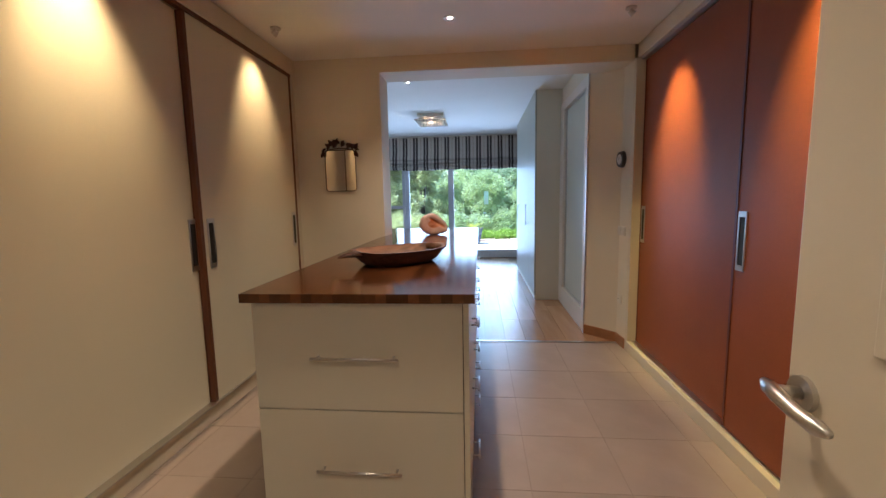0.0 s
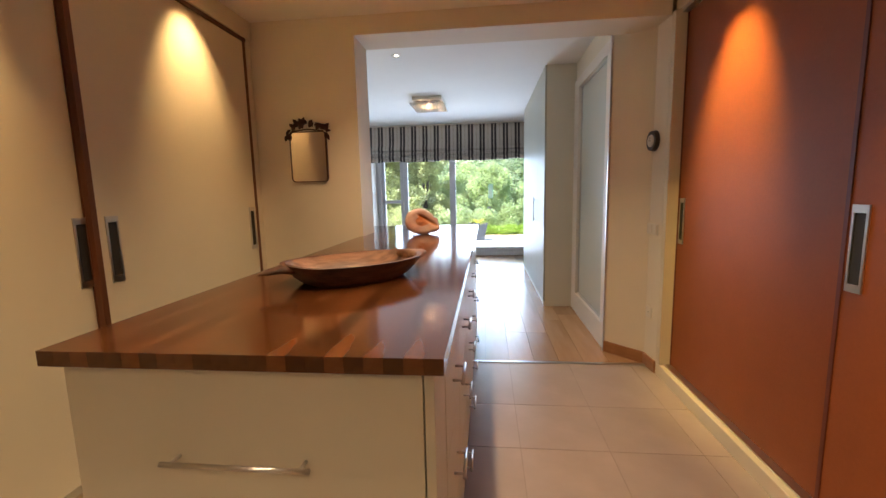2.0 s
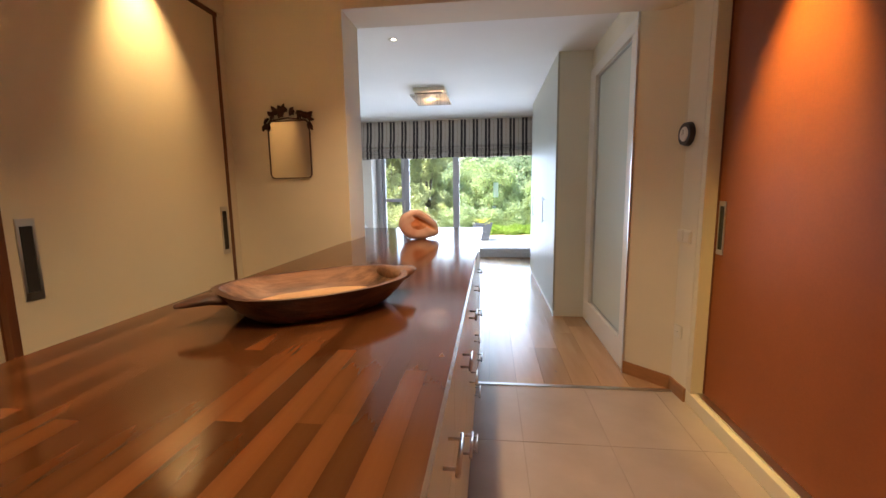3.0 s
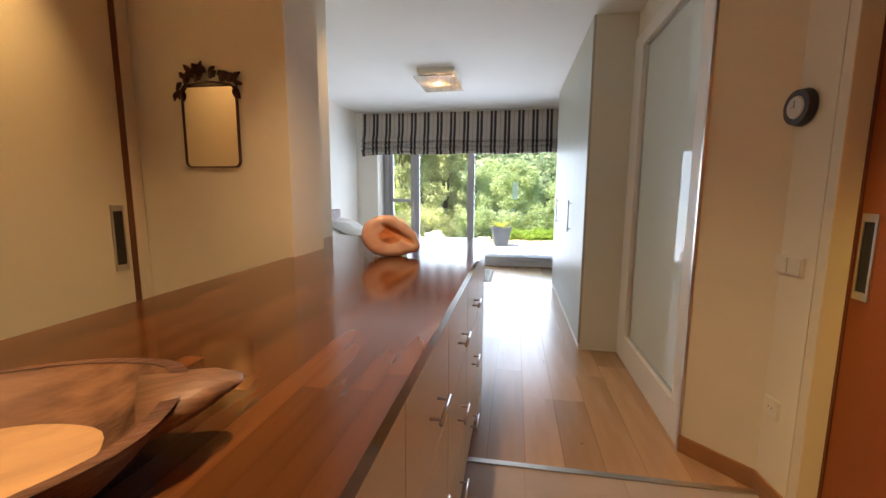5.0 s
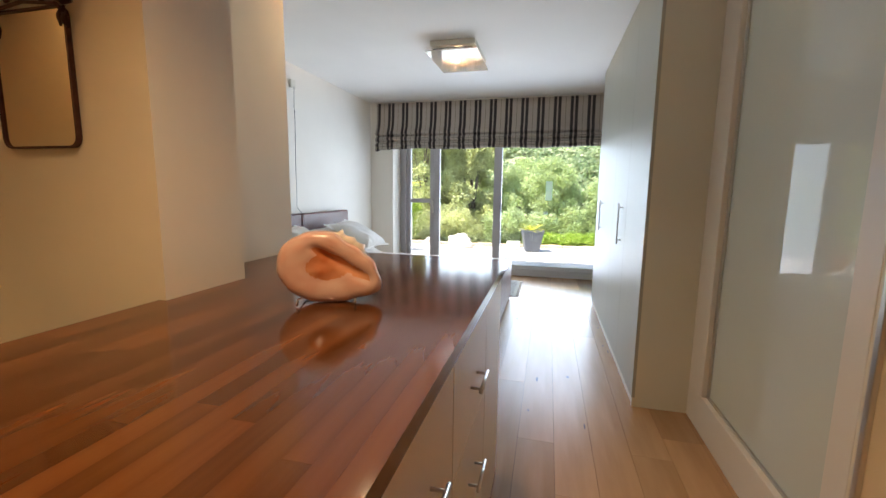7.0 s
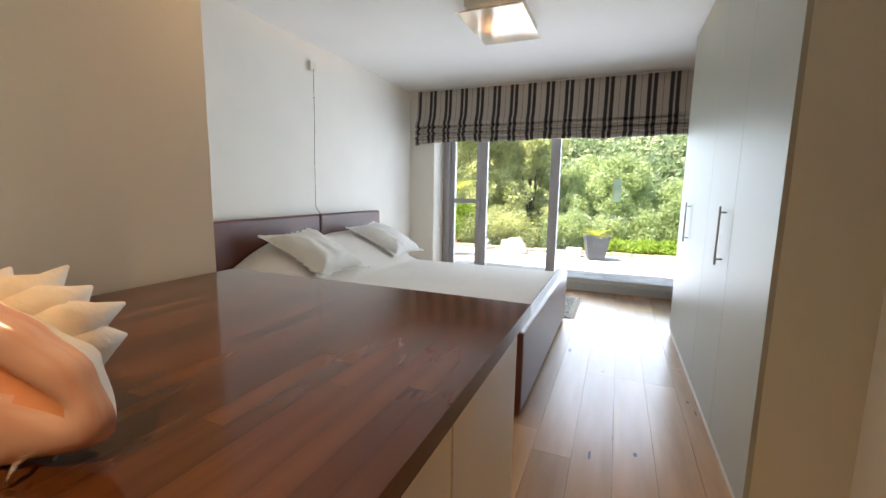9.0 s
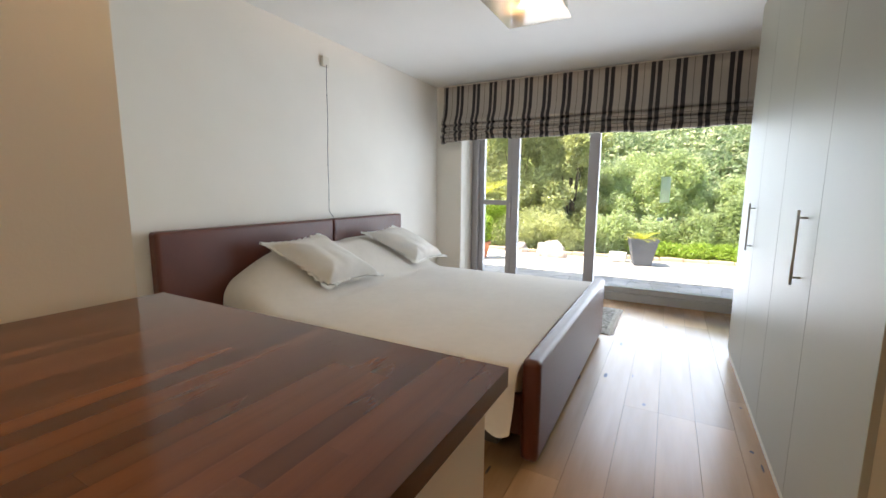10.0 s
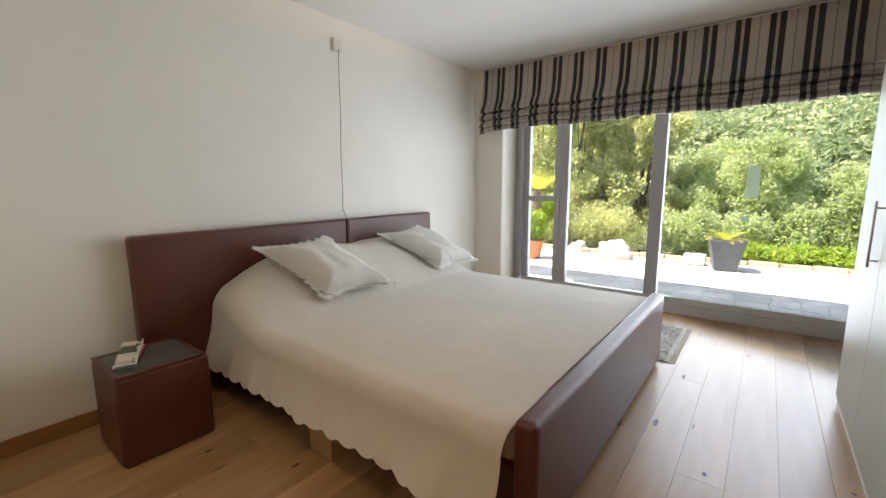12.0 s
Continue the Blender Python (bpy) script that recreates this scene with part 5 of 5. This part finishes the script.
# scrub on the far hillside
def hillside():
    rs = np.random.RandomState(5)
    cl = []
    for k in range(9000):
        y = 42 + 150 * rs.rand() ** 1.2
        x = rs.uniform(-0.75, 0.75) * y * 1.1
        r = rs.uniform(0.7, 1.5)
        cl.append((x, y, ground_height(x, y) + r * 0.4, r * 1.1, r * 1.1, r * 0.8))
    h = thing("hillside_woods", 0, 0, 0, "dense pale green woods covering the far hillside", "woods")
    leaf_cloud("crowns", cl[:4500], 240000, 0.20, LEAF_H, h, 15, flat=1.1)
    leaf_cloud("crowns", cl[4500:], 240000, 0.20, LEAF_H2, h, 16, flat=1.1)
    core = bmesh.new()
    v, f = [], []
    oct_v = [(1, 0, 0), (-1, 0, 0), (0, 1, 0), (0, -1, 0), (0, 0, 1), (0, 0, -1)]
    oct_f = [(0, 2, 4), (2, 1, 4), (1, 3, 4), (3, 0, 4), (2, 0, 5), (1, 2, 5), (3, 1, 5), (0, 3, 5)]
    for x, y, z, a, b, c in cl:
        o = len(v)
        v += [(x + p * a * 0.45, y + q * b * 0.45, z + r * c * 0.4) for p, q, r in oct_v]
        f += [tuple(o + i for i in t) for t in oct_f]
    core.free()
    me = bpy.data.meshes.new("inner_crowns")
    me.from_pydata(v, [], f)
    me.materials.append(HILLG)
    o = new("inner_crowns", me)
    o.parent = h
    tagged(o, kind="stuff")


hillside()


# planters
def planter(name, x, y, w0, w1, h, m, label, round_=False):
    p = thing(name, x, y, -0.02, label, "planter", rz=0 if round_ else 12)
    bm = bmesh.new()
    seg = 28 if round_ else 4
    off = 0 if round_ else math.pi / 4
    k = 1 if round_ else math.sqrt(2)
    rings = []
    for r, z in ((w0 / 2, 0), (w1 / 2, h - 0.05), (w1 / 2 + 0.012, h - 0.045), (w1 / 2 + 0.015, h), (w1 / 2 - 0.02, h), (w1 / 2 - 0.03, h - 0.06)):
        rings.append([bm.verts.new((k * r * math.cos(off + 2 * math.pi * i / seg), k * r * math.sin(off + 2 * math.pi * i / seg), z)) for i in range(seg)])
    for a, b in zip(rings, rings[1:]):
        for i in range(seg):
            bm.faces.new((a[i], a[(i + 1) % seg], b[(i + 1) % seg], b[i]))
    bm.faces.new(rings[0][::-1])
    part("pot", bm, m, p, smooth=round_)
    bm = bmesh.new()
    bm.faces.new([bm.verts.new((k * (w1 / 2 - 0.028) * math.cos(off + 2 * math.pi * i / seg), k * (w1 / 2 - 0.028) * math.sin(off + 2 * math.pi * i / seg), h - 0.05)) for i in range(seg)])
    part("soil", bm, SOIL, p)
    return p


def fronds(p, h, n, ln, seed, up=0.6):
    """A cycad: arching fronds with two rows of narrow leaflets."""
    rnd = random.Random(seed)
    for k in range(n):
        a = 2 * math.pi * k / n + rnd.uniform(-0.15, 0.15)
        el = up * rnd.uniform(0.5, 1.4)
        bm = bmesh.new()
        prev = None
        for i in range(15):
            t = i / 14
            r = ln * t
            z = h - 0.04 + math.sin(el) * r - 0.55 * ln * t * t * 0.7
            c = Vector((math.cos(a) * r * math.cos(el * 0.5), math.sin(a) * r * math.cos(el * 0.5), z))
            if i:
                side = Vector((-math.sin(a), math.cos(a), 0))
                lw = ln * 0.26 * math.sin(math.pi * (0.12 + 0.86 * t))
                fwd = (c - prev).normalized()
                for s in (-1, 1):
                    tip = c + side * s * lw + fwd * lw * 0.6 + Vector((0, 0, 0.15 * lw))
                    w = fwd * 0.009
                    bm.faces.new([bm.verts.new(v) for v in (c - w, c + w, tip)])
            prev = c
        part("frond", bm, PALM, p, "arching yellow-green frond")


pl = planter("tapered_planter", 0.56, 15.0, 0.30, 0.46, 0.50, POTGREY, "tapered square grey planter with a small cycad on the terrace")
fronds(pl, 0.50, 18, 0.36, 2, 0.7)
tp = planter("terracotta_pot", -2.42, 14.20, 0.26, 0.40, 0.34, TERRA, "round terracotta pot with a bushy plant on the terrace", True)
leaf_cloud("plant", [(0, 0, 0.55, 0.22, 0.22, 0.25), (0.1, 0, 0.75, 0.15, 0.15, 0.15)], 2200, 0.05, LEAF_C, tp, 31)
py = thing("cycad_palm", -3.15, 15.9, 0.0, "large cycad palm with arching yellow-green fronds", "palm")
bm = add_tube(bmesh.new(), (0, 0, -0.1), (0, 0, 1.20), 0.12, 0.10, 12)
part("trunk", bm, BARK, py)
fronds(py, 1.25, 26, 0.95, 6, 0.75)


def boulder(x, y, s, seed, label):
    b = thing("boulder", x, y, -0.03, label, "rock")
    bm = bmesh.new()
    bmesh.ops.create_icosphere(bm, subdivisions=4, radius=1)
    for v in bm.verts:
        n_ = noise.fractal(v.co * 1.2 + Vector((seed, 0, 0)), 0.8, 2.0, 4)
        v.co = Vector((v.co.x * s * 1.25, v.co.y * s * 0.8, max(-0.02, v.co.z * s * 0.95 + s * 0.35))) * (1 + 0.28 * n_)
    part("rock", bm, ROCK, b, smooth=True)


boulder(-1.18, 15.15, 0.25, 3, "large rough pale grey boulder at the terrace edge")
boulder(-2.0, 15.5, 0.16, 7, "small flat brown rock beside the boulder")
sl = thing("stone_block", 0.12, 15.25, -0.02, "low pale stone block beside the grey planter", "stone block")
part("block", boxb(-0.16, 0.16, -0.12, 0.12, 0, 0.17, bevel=0.012), STONE, sl)

# ---- pieces of floors and worktop ----
fl = structure("floor_bedroom", boxb(-1.925, 2.10, 6.20, 11.84, -0.008, -0.004), GAP, "oak board floor of the bedroom", "floor")
rnd = random.Random(12)
edges_x = [0.79 + 0.195 * k for k in range(-14, 8)]
starts = {0.79: 7.446}
mesh_cache = {}


def plank_mesh(length):
    key = round(length, 2)
    if key not in mesh_cache:
        bm = boxb(0.0008, 0.1942, 0.0006, key - 0.0006, -0.004, 0.0)
        mesh_cache[key] = finish(bm, "floorboard", OAK)
    return mesh_cache[key]


for x in edges_x:
    if x < -2.0 or x > 2.0:
        continue
    y = 6.20 - rnd.choice((0.2, 0.5, 0.9, 1.3, 1.6))
    while y < 11.84:
        ln = rnd.choice((1.6, 1.8, 2.0, 2.2))
        a, b = max(y, 6.20), min(y + ln, 11.84)
        if b - a > 0.03:
            o = new("floorboard", plank_mesh(round(b - a, 2)))
            o.parent = fl
            o.location = (x, a, 0.0)
        y += ln
for k in range(90):
    kx, ky = rnd.uniform(-1.7, 1.7), rnd.uniform(6.3, 11.5)
    bm = bmesh.new()
    bmesh.ops.create_circle(bm, cap_ends=True, segments=12, radius=1, matrix=Matrix.Translation((kx, ky, 0.0006)) @ Matrix.Diagonal((rnd.uniform(0.003, 0.013), rnd.uniform(0.008, 0.045), 1, 1)))
    part("knot", bm, KNOT, fl, "dark knot in the oak")

tl = structure("floor_dressing", boxb(-1.6, 2.70, 0.9, 6.165, -0.008, -0.002), GROUT, "beige tiled floor of the dressing room", "floor")
tx = [1.90 - 0.46 * k for k in range(-1, 8)]
ty = [6.165, 5.51] + [5.05 - 0.46 * k for k in range(0, 9)]
for i, x1 in enumerate(tx):
    x0 = x1 - 0.46
    if x0 < -1.5:
        continue
    for y1, y0 in zip(ty, ty[1:]):
        key = ("tile", round(y1 - y0, 3))
        if key not in mesh_cache:
            mesh_cache[key] = finish(boxb(0.002, 0.458, 0.002, y1 - y0 - 0.002, -0.002, 0.0), "tile", TILE)
        o = new("tile", mesh_cache[key])
        o.parent = tl
        o.location = (x0, y0, 0.0)

wt = thing("worktop", 0.3, 5.35, 1.003, "long walnut butcher-block worktop on the drawer island", "worktop")
X0, X1, YF, YB = -0.145, 0.728, 3.733, 7.035
nrow = 22
rw = (X1 - X0) / nrow
rnd = random.Random(77)
for r in range(-7, nrow):
    x = X0 + r * rw
    y0, y1 = (YF, YB) if r >= 0 else (W1B + 0.001, 7.035)
    if x < -0.37:
        continue
    y = y0
    first = rnd.uniform(0.12, 0.6)
    while y < y1:
        ln, first = first or rnd.choice((0.45, 0.6, 0.75, 0.95, 1.2)), None
        a, b = max(y, y0), min(y + ln, y1)
        if y1 - b < 0.08:
            b = y1
        if b - a > 0.01:
            key = ("stave", round(b - a, 3))
            if key not in mesh_cache:
                mesh_cache[key] = finish(boxb(0.0001, rw - 0.0001, 0.0001, b - a - 0.0001, 0.0008, 0.035), "stave", STAVE)
            o = new("stave", mesh_cache[key])
            o.parent = wt
            o.location = (x - 0.3, a - 5.35, 0.0)
        y = b if b == y1 else y + ln
